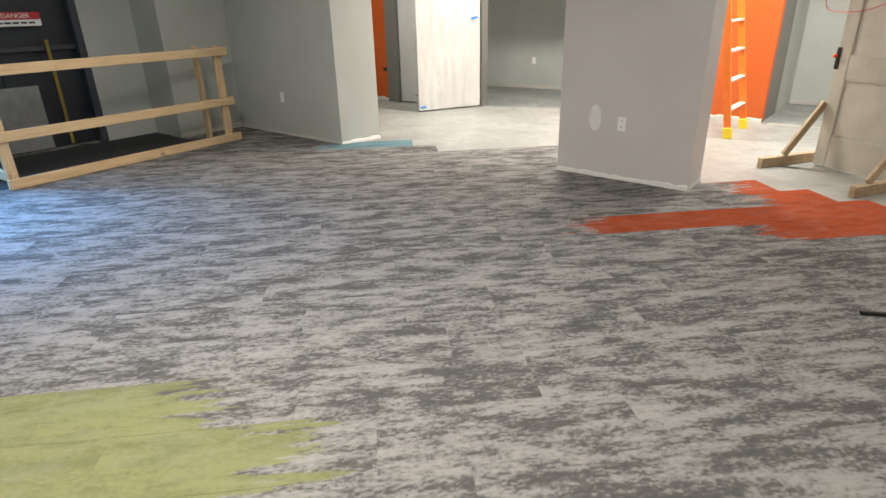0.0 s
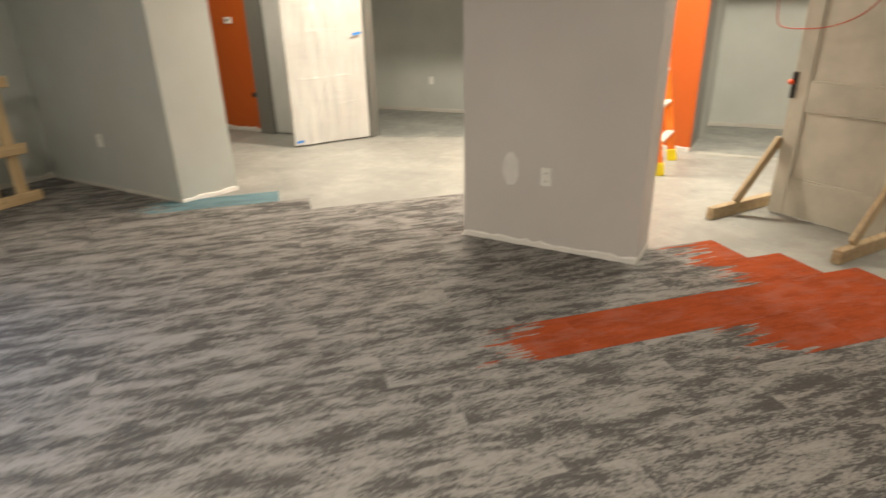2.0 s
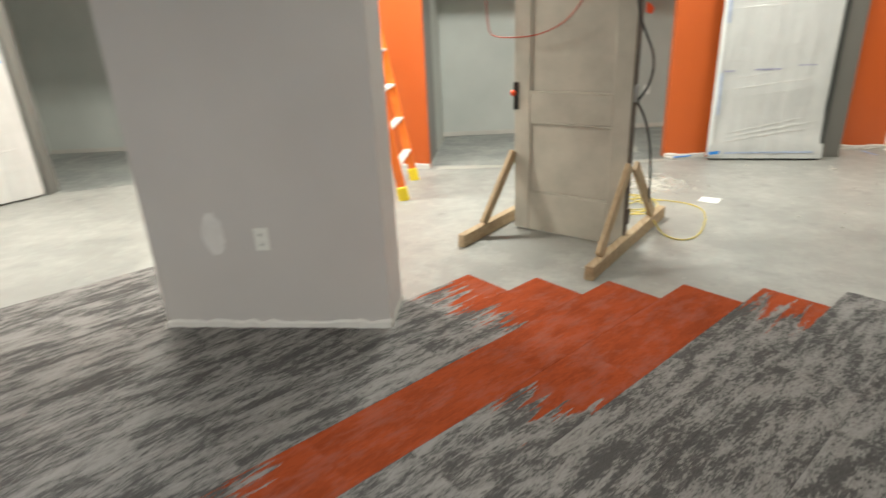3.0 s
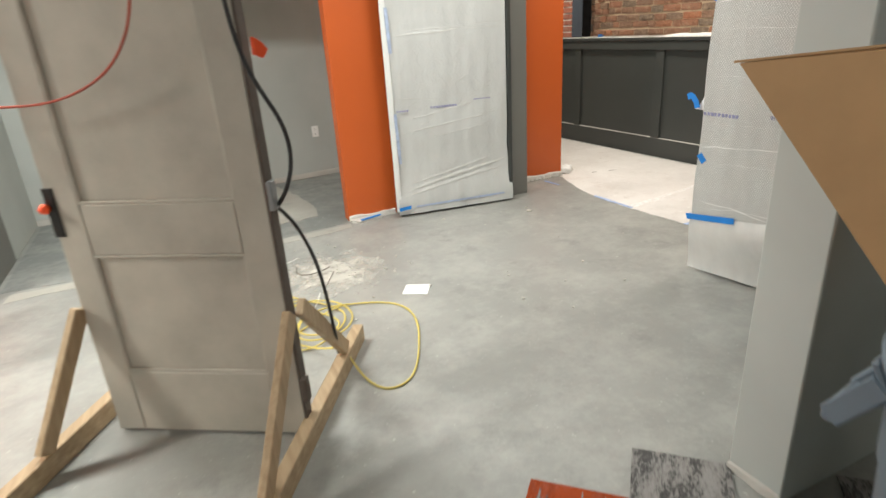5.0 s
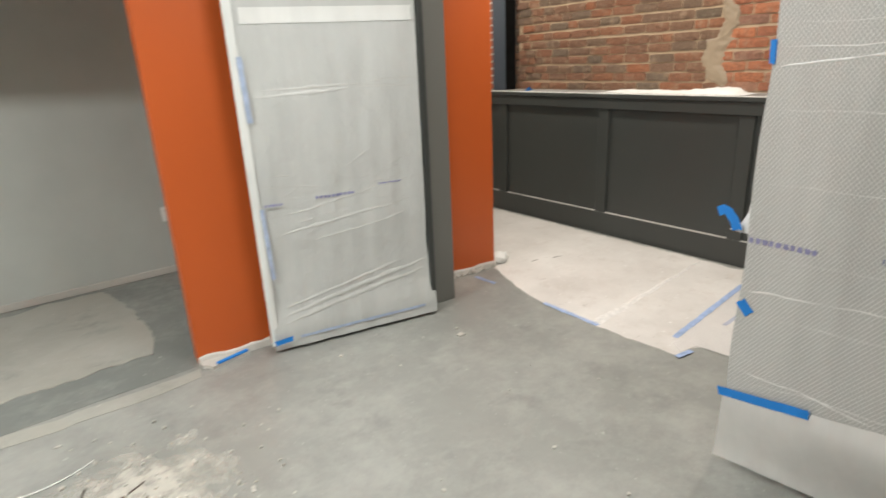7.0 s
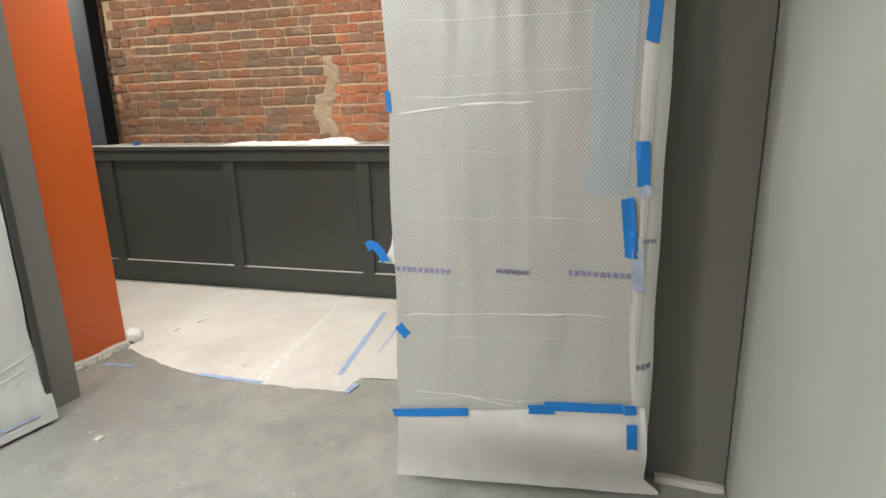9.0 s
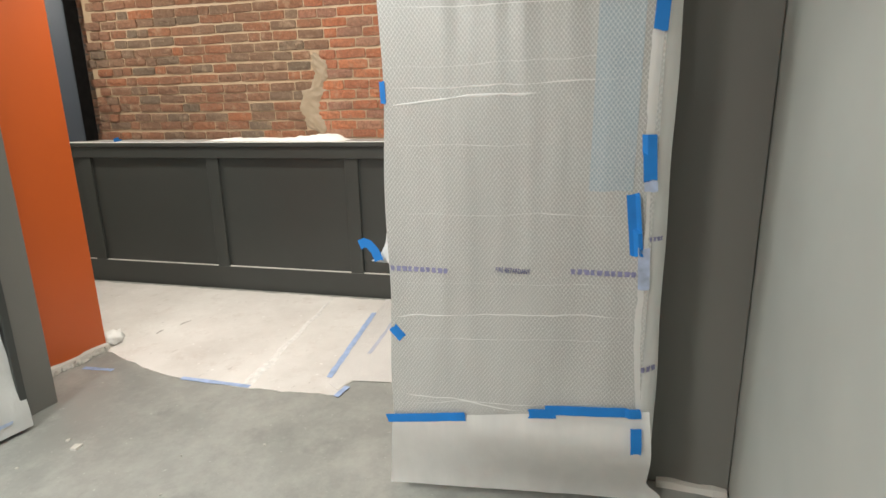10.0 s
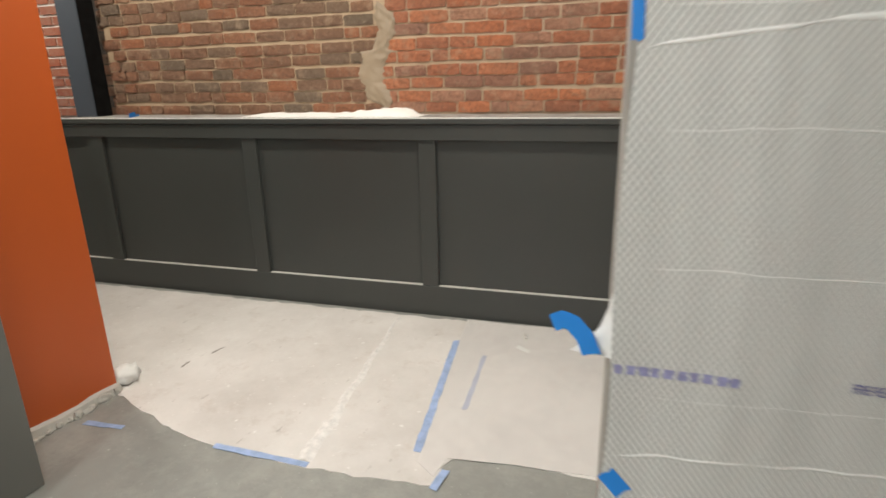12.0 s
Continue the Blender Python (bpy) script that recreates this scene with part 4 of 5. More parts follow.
def lay_bricks():
    rnd = random.Random(11)
    shapes = brick_meshes(14, M_BRICK, "brick")
    reds = brick_meshes(14, M_BRICK_RED, "brick", 8)
    rest, rest_red = bmesh.new(), bmesh.new()
    made = 0
    RH = 0.0768
    z, row = 1.232, 0
    while z < CEIL - 0.08:
        y = 11.31 + rnd.uniform(-0.05, 0.05) - (row % 2) * 0.06
        sag = rnd.uniform(0, 6)
        while y > Y0 + 0.2:
            ln = rnd.choice((0.205, 0.21, 0.215, 0.2, 0.22, 0.205, 0.21, 0.1, 0.1, 0.155, 0.24))
            if y > 10.95:
                ln = rnd.choice((0.1, 0.12, 0.15, 0.2, 0.09))
            yc = y - ln / 2
            zc = z + RH / 2 + rnd.uniform(-0.003, 0.003) + 0.005 * math.sin(yc * 1.3 + sag)
            y -= ln + rnd.uniform(0.007, 0.013)
            if ln > 0.18 and rnd.random() < 0.008:
                ln *= 0.6
            if 1.29 < zc < 1.90:
                # bricks end ragged at the patch of mortar
                mid, half = 9.17 - 0.06 * math.sin(zc * 11 + 1), 0.055 if zc < 1.62 else 0.04
                lo, hi = yc - ln / 2, yc + ln / 2
                if hi > mid - half and lo < mid + half:
                    if hi - (mid + half) > (mid - half) - lo:
                        lo = mid + half
                    else:
                        hi = mid - half
                    if hi - lo < 0.04:
                        continue
                    yc, ln = (lo + hi) / 2, hi - lo
            inset = rnd.uniform(-0.0035, 0.0005) + (rnd.uniform(-0.012, 0.0) if yc > 11.1 else 0)
            m = pose(inset, yc, zc, rnd.uniform(-1.5, 1.5), rnd.uniform(-1.5, 1.5), rnd.uniform(-0.7, 0.7)) @ Matrix.Diagonal((1, ln, RH - rnd.uniform(0.007, 0.014), 1))
            red = yc < 9.15 + 0.10 * math.sin(zc * 9)
            if 7.5 < yc < 11.5 and zc < 2.2 and made < 300:
                ob = new("brick", (reds if red else shapes)[rnd.randrange(14)])
                ob.parent = brickwork
                ob.matrix_basis = m
                made += 1
            elif yc > 6.0:
                b = bmesh.new()
                b.from_mesh(shapes[rnd.randrange(14)])
                b.transform(m)
                merged(rest_red if red else rest, b)
        z += RH
        row += 1
    # broken brick ends in the shaded recess
    for k in range(22):
        b = bmesh.new()
        b.from_mesh(shapes[k % 14])
        b.transform(pose(0.085 + rnd.uniform(-0.02, 0.01), 11.36 + rnd.uniform(-0.03, 0.05), 1.25 + k * RH, 0, 0, rnd.uniform(-12, 12)) @ Matrix.Diagonal((1.5, rnd.uniform(0.09, 0.17), RH * 0.9, 1)))
        merged(rest, b)
    tagged(part("brick_rest", rest, M_BRICK_ISLE, brickwork), kind="stuff")
    tagged(part("brick_rest", rest_red, M_BRICK_RED_ISLE, brickwork), kind="stuff")
    # rough pad of mortar where bricks are missing
    pad = bmesh.new()
    cols = []
    for i in range(60):
        zz = 1.275 + 0.63 * i / 59
        mid = 9.17 - 0.06 * math.sin(zz * 11 + 1)
        half = (0.092 if zz < 1.62 else 0.065) * (1 + 0.5 * noise.noise(Vector((zz * 14, 2, 5)))) * min(1.0, 12 * (zz - 1.26), 12 * (1.92 - zz))
        cols.append([pad.verts.new((-0.003 - 0.016 * (math.sin(math.pi * j / 9) ** 0.5 if 0 < j < 9 else 0) * (0.9 + 0.8 * noise.noise(Vector((j * 0.8, zz * 22, 2)))), mid + (j / 9 - 0.5) * 2 * half + 0.018 * noise.noise(Vector((zz * 45, j * 0.15, 9))), zz)) for j in range(10)])
    for a, b in zip(cols, cols[1:]):
        for j in range(9):
            pad.faces.new((a[j], b[j], b[j + 1], a[j + 1])).smooth = True
    bmesh.ops.recalc_face_normals(pad, faces=pad.faces[:])
    part("mortar_patch", pad, M_PATCHMORTAR, brickwork, "pale mortar smeared over missing bricks")


def far_bricks(name, m, width, z0, label):
    t = new(name)
    t.matrix_world = m
    tagged(t, label, "brick wall", kind="structure")
    part("mortar_bed", box(0, width, 0, 0.15, z0, CEIL - 0.002), plain("white_mortar", (0.74, 0.71, 0.66), 0.9), t)
    rnd = random.Random(3)
    bm = bmesh.new()
    z, row = z0 + 0.01, 0
    while z < CEIL - 0.08:
        x = -0.1 * (row % 2) + 0.01
        while x < width - 0.02:
            a, b = max(0.0, x), min(width, x + 0.196)
            if b - a > 0.03:
                box(a, b, -0.008 - rnd.uniform(0, 0.006), 0.004, z, z + 0.058, 0.0, bm)
            x += 0.213
        z += 0.0765
        row += 1
    tagged(part("brick_rest", bm, M_BRICK2, t), kind="stuff")


m = Mat("reddish_brick", 0.9)
v = m.coords()
geo = m.node("ShaderNodeNewGeometry")
m.color(m.mix(m.ramp(m.noise(v, 20, 5, 0.7), [(0.4, G3(0)), (0.7, G3(0.5))]), m.ramp(geo.outputs["Random Per Island"], [(0.0, (0.26, 0.075, 0.045)), (0.5, (0.36, 0.11, 0.06)), (1.0, (0.30, 0.13, 0.09))]), (0.40, 0.26, 0.19)))
m.bump(m.noise(v, 60, 4), 0.5, 0.005)
M_BRICK2 = m.m
far_bricks("wall_brick_far", EAST @ pose(7.30, 14.2, 0, 0, 0, -90), 2.5, 0.9, "red brick wall with white joints beyond the post")
far_bricks("wall_brick_west", pose(-7.9, 9.1, 0, 0, 0, 0), 2.5, 0.0, "red brick wall with white joints beyond the orange wall")

# ---- old panel door on its stand ----


def old_door():
    d = thing("old_panel_door", 1.655, 7.475, 0.075, -31.5, "old cream panel door standing upright on a wooden stand", "door")
    W, T, H = 0.80, 0.045, 2.05
    part("core", box(0.10, W - 0.10, 0.014, T - 0.014, 0.15, H - 0.1), M_DOOR, d, "recessed cream panels")
    part("stile", box(0.0, 0.115, 0.0, T, -0.06, H, 0.004), M_DOOR, d)
    part("stile", box(W - 0.115, W, 0.0, T, -0.06, H, 0.004), M_DOOR, d)
    for z0, z1 in ((-0.06, 0.215), (0.705, 0.895), (1.93, H)):
        part("rail", box(0.116, W - 0.116, 0.001, T - 0.001, z0, z1, 0.004), M_DOOR, d)
    for z0, z1 in ((0.215, 0.705), (0.895, 1.93)):
        bm = None
        for a in (((0.116, z0), (0.116, z1)), ((W - 0.116, z0), (W - 0.116, z1)), ((0.116, z0 + 0.006), (W - 0.116, z0 + 0.006)), ((0.116, z1 - 0.006), (W - 0.116, z1 - 0.006))):
            (xa, za), (xb, zb) = a
            bm = beam((xa, 0.008, za), (xb, 0.008, zb), 0.012, 0.012, 0.003, bm, up=(0, 1, 0))
        part("panel_moulding", bm, M_DOOR, d)
    part("grimy_edge", box(W + 0.001, W + 0.012, -0.004, T + 0.006, -0.06, H, 0.002), M_DOOREDGE, d, "dark grimy hinge edge")
    lock = part("lock_plate", box(-0.006, 0.035, -0.006, 0.0, 0.78, 0.96, 0.002), M_DARK, d, "dark rusty lock plate")
    part("knob", lathe([(0.0, 0.0), (0.012, 0.0), (0.02, 0.015), (0.012, 0.03), (0, 0.032)], 14), M_FLAG, lock)
    lock.children[0].matrix_basis = pose(0.0, -0.006, 0.89, 90, 0, 0)
    part("hinge_leaf", box(W + 0.012, W + 0.03, -0.012, 0.03, 0.86, 0.96, 0.003), M_GREYBOX, d, "bent steel hinge")
    part("hinge_leaf", box(W + 0.012, W + 0.035, -0.016, 0.02, 0.10, 0.20, 0.003), M_DOOREDGE, d, "rusty hinge")
    return d


old_door()
stand = thing("door_stand", 2.0, 7.2, 0, 0, "rough timber stand with two feet and diagonal braces", "stand")
so = Vector((2.0, 7.2, 0))


def board(name, p, q, w, h, up=(0, 0, 1)):
    part(name, beam(Vector(p) - so, Vector(q) - so, w, h, 0.004, up=up), M_OLDPINE if name == "foot" else M_OLDPINE_Z, stand)


board("foot", (2.055, 6.555, 0.0455), (2.745, 7.68, 0.0455), 0.055, 0.089)
board("foot", (1.287, 7.10, 0.0455), (1.955, 8.18, 0.0455), 0.055, 0.089)
board("brace", (2.13, 6.69, 0.10), (2.345, 7.035, 0.555), 0.07, 0.032, up=(0.8, -0.5, 0))
board("brace", (2.62, 7.47, 0.10), (2.395, 7.10, 0.54), 0.07, 0.032, up=(0.8, -0.5, 0))
board("brace", (1.435, 7.31, 0.10), (1.65, 7.475, 0.57), 0.07, 0.032, up=(0.8, -0.5, 0))
board("brace", (1.85, 7.98, 0.10), (1.66, 7.55, 0.54), 0.07, 0.032, up=(0.8, -0.5, 0))

# cords and cable on the door
c = thing("black_cable", 2.35, 7.05, 0.09, 0, "thick black cable looping down from the door edge", "cable")
tube("loop", [Vector(p) - Vector((2.35, 7.05, 0.09)) for p in ((2.30, 7.05, 2.0), (2.31, 7.045, 1.75), (2.315, 7.04, 1.5), (2.36, 7.01, 1.34), (2.43, 7.005, 1.22), (2.435, 7.0, 1.08), (2.385, 7.02, 0.97), (2.365, 7.10, 0.93), (2.42, 7.14, 0.88), (2.50, 7.19, 0.68), (2.535, 7.26, 0.40), (2.56, 7.34, 0.22), (2.58, 7.44, 0.105))], 0.0072, M_BLACK, c)
c = thing("red_cord", 1.75, 7.38, 1.25, 0, "thin red cord hanging from the top of the door", "cord")
tube("cord", [Vector(p) - Vector((1.75, 7.38, 1.25)) for p in ((1.50, 7.50, 2.08), (1.47, 7.50, 1.7), (1.475, 7.50, 1.40), (1.50, 7.50, 1.32), (1.62, 7.45, 1.315), (1.76, 7.37, 1.315), (1.9, 7.27, 1.36), (2.03, 7.19, 1.46), (2.10, 7.14, 1.65), (2.12, 7.13, 2.08))], 0.0045, M_REDCORD, c)
fl = thing("marker_flag", 2.37, 7.03, 1.43, 0, "fluorescent orange marker tag on the door edge", "tag")
bm = bmesh.new()
bm.faces.new([bm.verts.new(p) for p in ((0, 0, 0.0), (0.025, 0.01, -0.012), (0.042, 0.016, 0.012), (0.025, 0.01, 0.035), (0, 0, 0.05))])
ext = bmesh.ops.extrude_face_region(bm, geom=bm.faces[:])
bmesh.ops.translate(bm, verts=[v for v in ext["geom"] if isinstance(v, bmesh.types.BMVert)], vec=(0.006, -0.012, 0))
bmesh.ops.recalc_face_normals(bm, faces=bm.faces[:])
part("tag", bm, M_FLAG, fl)

# ---- yellow power box and cord ----
pb = thing("power_box", 2.312, 7.985, 0.0, 21.5, "yellow portable power box with a steel handle", "power box")
part("body", box(0.0, 0.145, 0.0, 0.27, 0.012, 0.20, 0.012, segs=2), M_YELLOW, pb)
part("lid", box(-0.004, 0.149, -0.004, 0.274, 0.20, 0.215, 0.006), M_YELLOW, pb)
part("handle_plate", box(0.03, 0.11, 0.09, 0.24, 0.2155, 0.222, 0.003), M_GREYBOX, pb, "bare steel handle plate")
part("handle", beam((0.05, 0.12, 0.235), (0.05, 0.24, 0.235), 0.014, 0.014), M_GREYBOX, pb)
for k in range(4):
    part("print_bar", box(0.05 + 0.02 * k, 0.064 + 0.02 * k, 0.04, 0.065, 0.2155, 0.2165), M_DARK, pb)
part("plug", lathe([(0, 0), (0.022, 0.0), (0.022, 0.04), (0.012, 0.055), (0, 0.056)], 14), M_DARK, pb).matrix_basis = pose(0.146, 0.07, 0.10, 0, 90, 0)
part("plug", lathe([(0, 0), (0.022, 0.0), (0.022, 0.04), (0.012, 0.055), (0, 0.056)], 14), M_DARK, pb).matrix_basis = pose(0.146, 0.19, 0.10, 0, 90, 0)
for fx, fy in ((0.02, 0.03), (0.125, 0.03), (0.02, 0.24), (0.125, 0.24)):
    part("rubber_foot", box(fx - 0.012, fx + 0.012, fy - 0.012, fy + 0.012, 0.0, 0.0125), M_BLACK, pb)
cord = thing("extension_cord", 2.7, 7.9, 0.0, 0, "yellow extension cord coiled loosely on the concrete", "extension cord")
path1 = [(2.40, 8.10, 0.10), (2.47, 8.13, 0.05), (2.44, 8.0, 0.012), (2.36, 7.86, 0.010), (2.40, 7.74, 0.010), (2.50, 7.68, 0.012), (2.62, 7.74, 0.03), (2.72, 7.86, 0.016), (2.77, 8.0, 0.010), (2.70, 8.16, 0.010), (2.56, 8.28, 0.018), (2.44, 8.30, 0.012), (2.35, 8.18, 0.018), (2.33, 8.0, 0.024),
         (2.42, 7.86, 0.012), (2.55, 7.95, 0.012), (2.68, 8.05, 0.024), (2.79, 8.09, 0.012), (2.92, 8.05, 0.008), (3.04, 7.98, 0.007), (3.10, 7.84, 0.007), (3.06, 7.64, 0.007), (3.00, 7.50, 0.007), (2.935, 7.35, 0.007), (2.85, 7.21, 0.007), (2.75, 7.17, 0.007), (2.68, 7.22, 0.007), (2.645, 7.38, 0.01), (2.62, 7.49, 0.10), (2.56, 7.57, 0.06), (2.47, 7.72, 0.014), (2.36, 7.95, 0.014), (2.30, 8.22, 0.014), (2.38, 8.45, 0.014)]
tube("coil", [Vector(p) - Vector((2.7, 7.9, 0)) for p in path1], 0.0049, M_CORD, cord)
tube("coil", [Vector(p) - Vector((2.7, 7.9, 0)) for p in ((2.42, 8.24, 0.10), (2.5, 8.2, 0.03), (2.62, 8.05, 0.030), (2.72, 7.92, 0.012), (2.66, 7.78, 0.03), (2.52, 7.80, 0.02), (2.45, 7.92, 0.02), (2.55, 8.06, 0.03), (2.70, 8.08, 0.03), (2.8, 8.07, 0.02))], 0.0049, M_CORD, cord)

tube("coil", [Vector(p) - Vector((2.7, 7.9, 0)) for p in ((2.36, 8.12, 0.016), (2.52, 8.26, 0.02), (2.68, 8.22, 0.02), (2.78, 8.10, 0.018), (2.80, 7.92, 0.018), (2.70, 7.76, 0.02), (2.54, 7.72, 0.03), (2.44, 7.80, 0.03), (2.50, 7.96, 0.036), (2.60, 8.12, 0.03), (2.58, 8.34, 0.014), (2.46, 8.42, 0.01))], 0.0049, M_CORD, cord)

# ---- stepladder ----


def stepladder():
    L = thing("stepladder", 0.2, 8.5, 0, 0, "orange fibreglass stepladder with pale steps and yellow feet", "ladder")
    o = Vector((0.2, 8.5, 0))

    def rail_at(y0, y1, t, x0=0.725, x1=0.315):
        return Vector((x0 + (x1 - x0) * t, y0 + (y1 - y0) * t, 2.4 * t)) - o

    near, far = (8.22, 8.34), (8.90, 8.78)
    for y0, y1 in (near, far):
        part("front_rail", beam(rail_at(y0, y1, 0.02), rail_at(y0, y1, 1), 0.026, 0.075, 0.004, up=(1, 0, 0.17)), M_LADDER, L)
        part("foot", beam(rail_at(y0, y1, 0.0), rail_at(y0, y1, 0.05), 0.04, 0.09, 0.006, up=(1, 0, 0.17)), M_YELLOW, L, "yellow foot boot")
        part("rear_rail", beam(rail_at(y0, y1, 0.01, -0.55, 0.20), rail_at(y0, y1, 0.98, -0.55, 0.20), 0.024, 0.05, 0.004, up=(1, 0, -0.3)), M_LADDER, L)
    for k in range(1, 8):
        t = k * 0.305 / 2.4
        a, b = rail_at(*near, t), rail_at(*far, t)
        part("step", beam(a + Vector((0, 0.014, 0)), b - Vector((0, 0.014, 0)), 0.075, 0.022, 0.004), M_RUNG, L)
    for k in (1, 3, 5):
        t = k * 0.4 / 2.4
        part("rear_bar", beam(rail_at(*near, t, -0.55, 0.20), rail_at(*far, t, -0.55, 0.20), 0.02, 0.03, 0.003), M_RUNG, L)
    part("top_cap", box(-0.06, 0.16, -0.24, 0.26, 2.38, 2.43, 0.01), M_YELLOW, L)


stepladder()

# ---- waste bin on its dolly, with cardboard ----


def waste_bin():
    b = thing("waste_bin", 3.34, 5.34, 0.008, 0, "round grey plastic waste bin on a wheeled dolly", "bin")
    part("tub", lathe([(0.0, 0.10), (0.236, 0.10), (0.25, 0.115), (0.285, 0.66), (0.292, 0.67), (0.30, 0.86), (0.318, 0.865), (0.322, 0.885), (0.312, 0.895), (0.292, 0.885), (0.275, 0.6), (0.24, 0.15), (0.0, 0.145)], 56), M_BIN, b)
    for a in (100, 280):
        h = part("handle", beam((0.29, -0.09, 0.80), (0.29, 0.09, 0.80), 0.02, 0.10, 0.006, up=(0.5, 0, 1)), M_BIN, b)
        bm = bmesh.new()
        bm.from_mesh(h.data)
        bm = beam((0.29, -0.085, 0.80), (0.37, -0.07, 0.68), 0.02, 0.05, 0.004, bm)
        bm = beam((0.29, 0.085, 0.80), (0.37, 0.07, 0.68), 0.02, 0.05, 0.004, bm)
        bm = beam((0.365, -0.08, 0.685), (0.365, 0.08, 0.685), 0.04, 0.035, 0.006, bm)
        bm.to_mesh(h.data)
        bm.free()
        h.matrix_basis = pose(0, 0, 0, 0, 0, a)
    part("dolly_ring", lathe([(0.0, 0.075), (0.235, 0.075), (0.262, 0.085), (0.264, 0.112), (0.256, 0.118), (0.252, 0.097), (0.0, 0.097)], 48), M_BLACK, b, "black dolly ring")
    for k in range(5):
        a = radians(15 + 72 * k)
        cst = part("caster_fork", box(-0.016, 0.016, -0.02, 0.02, 0.03, 0.078, 0.003), M_RUNG, b)
        cst.matrix_basis = pose(0.215 * math.cos(a), 0.215 * math.sin(a), 0, 0, 0, 15 + 72 * k)
        w = lathe([(0.0, -0.012), (0.02, -0.012), (0.037, -0.01), (0.038, 0.01), (0.02, 0.012), (0, 0.012)], 20)
        part("wheel", w, M_RUNG, cst).matrix_basis = pose(0.0, 0, 0.038, 0, 90, 0)
    bars = None
    for k in range(5):
        x = 0.301 * math.cos(radians(222 + k * 9.5))
        y = 0.301 * math.sin(radians(222 + k * 9.5))
        bb = box(-0.002, 0.002, -0.018, 0.018, -0.028, 0.028)
        bb.transform(pose(x, y, 0.775, 0, 0, 222 + k * 9.5))
        bars = merged(bars, bb)
    part("mark", bars, M_BLACK, b, "black moulded marks")


waste_bin()


def sheet_board(name, pts, thick, mat, parent, label=""):
    bm = bmesh.new()
    f = bm.faces.new([bm.verts.new(p) for p in pts])
    f.normal_update()
    n = f.normal.copy()
    ext = bmesh.ops.extrude_face_region(bm, geom=[f])
    bmesh.ops.translate(bm, verts=[v for v in ext["geom"] if isinstance(v, bmesh.types.BMVert)], vec=n * thick)
    bmesh.ops.recalc_face_normals(bm, faces=bm.faces[:])
    return part(name, bm, mat, parent, label)


cb = thing("cardboard_box", 3.34, 5.34, 0.20, 0, "opened brown cardboard box stuffed into the bin", "cardboard box")
co = Vector((3.34, 5.34, 0.20))
R = lambda *p: [Vector(q) - co for q in p]
sheet_board("panel", R((3.30, 5.50, 0.35), (3.27, 5.61, 0.90), (3.285, 6.07, 1.36), (3.37, 5.62, 1.42), (3.42, 5.28, 1.44), (3.36, 5.25, 0.90), (3.34, 5.25, 0.35)), 0.005, M_KRAFT, cb)
sheet_board("flap", R((3.281, 6.082, 1.366), (3.37, 6.03, 1.365), (3.44, 5.75, 1.40), (3.36, 5.62, 1.42)), 0.005, M_KRAFT, cb)
sheet_board("panel", R((3.36, 5.50, 0.35), (3.36, 5.60, 0.92), (3.37, 6.03, 1.36), (3.68, 5.90, 1.34), (3.55, 5.50, 0.90), (3.5, 5.48, 0.35)), 0.005, M_KRAFT, cb)
sheet_board("panel", R((3.52, 5.43, 0.35), (3.57, 5.46, 0.92), (3.70, 5.88, 1.32), (3.66, 5.25, 1.34), (3.58, 5.25, 0.90), (3.5, 5.25, 0.35)), 0.005, M_KRAFT, cb)

# ---- floor coverings, tape, patches and litter ----
paper_edge = [(5.50, 9.775), (5.42, 9.555), (5.332, 9.20), (5.302, 8.99), (5.30, 8.8), (5.308, 8.575), (5.335, 8.30), (5.343, 8.19), (5.374, 8.03), (5.54, 8.033), (5.60, 7.83), (5.61, 7.51), (5.66, 6.9), (5.72, 5.1), (7.05, 5.1), (6.475, 13.6), (5.56, 13.6), (5.56, 9.92), (5.53, 9.92)]
tagged(obj_from_bm("floor_paper", prism(rough_edge(paper_edge, 0.045, 0.013, 2), 0.001, 0.004), M_PAPER), "pale dusty floor protection paper by the half wall", "floor covering")
tagged(obj_from_bm("scrim_sheet", prism(rough_edge([(5.42, 8.05), (5.48, 8.14), (6.50, 8.33), (6.85, 8.39), (7.06, 5.2), (5.74, 5.2), (5.62, 7.5), (5.548, 8.04)], 0.12, 0.006, 5), 0.0045, 0.0065), M_SCRIM), "white reinforced film sheet laid on the floor", "plastic sheet")


def floor_tape(a, b, w, z, seed, mat=None):
    t = thing("floor_tape", (a[0] + b[0]) / 2, (a[1] + b[1]) / 2, z, 0, "strip of dusty blue masking tape on the floor", "tape", "floor tapes")
    mid = Vector(((a[0] + b[0]) / 2, (a[1] + b[1]) / 2))
    p, q = Vector(a) - mid, Vector(b) - mid
    d = (q - p).normalized()
    n = Vector((-d.y, d.x)) * w / 2
    part("strip", prism(rough_edge([tuple(p - n), tuple(q - n), tuple(q + n), tuple(p + n)], 0.05, 0.003, seed), 0, 0.0015), mat or M_PALETAPE, t)


floor_tape((5.539, 8.17), (6.547, 8.351), 0.035, 0.0068, 1)
floor_tape((5.89, 8.083), (6.42, 8.147), 0.022, 0.0068, 2, plain("tape_under_scrim", (0.48, 0.50, 0.60), 0.6, var=0.1))
floor_tape((5.307, 8.99), (5.325, 8.547), 0.03, 0.0043, 3)
floor_tape((5.255, 9.678), (5.282, 9.477), 0.03, 0.0015, 4)
floor_tape((5.351, 8.029), (5.471, 8.018), 0.035, 0.0068, 5)

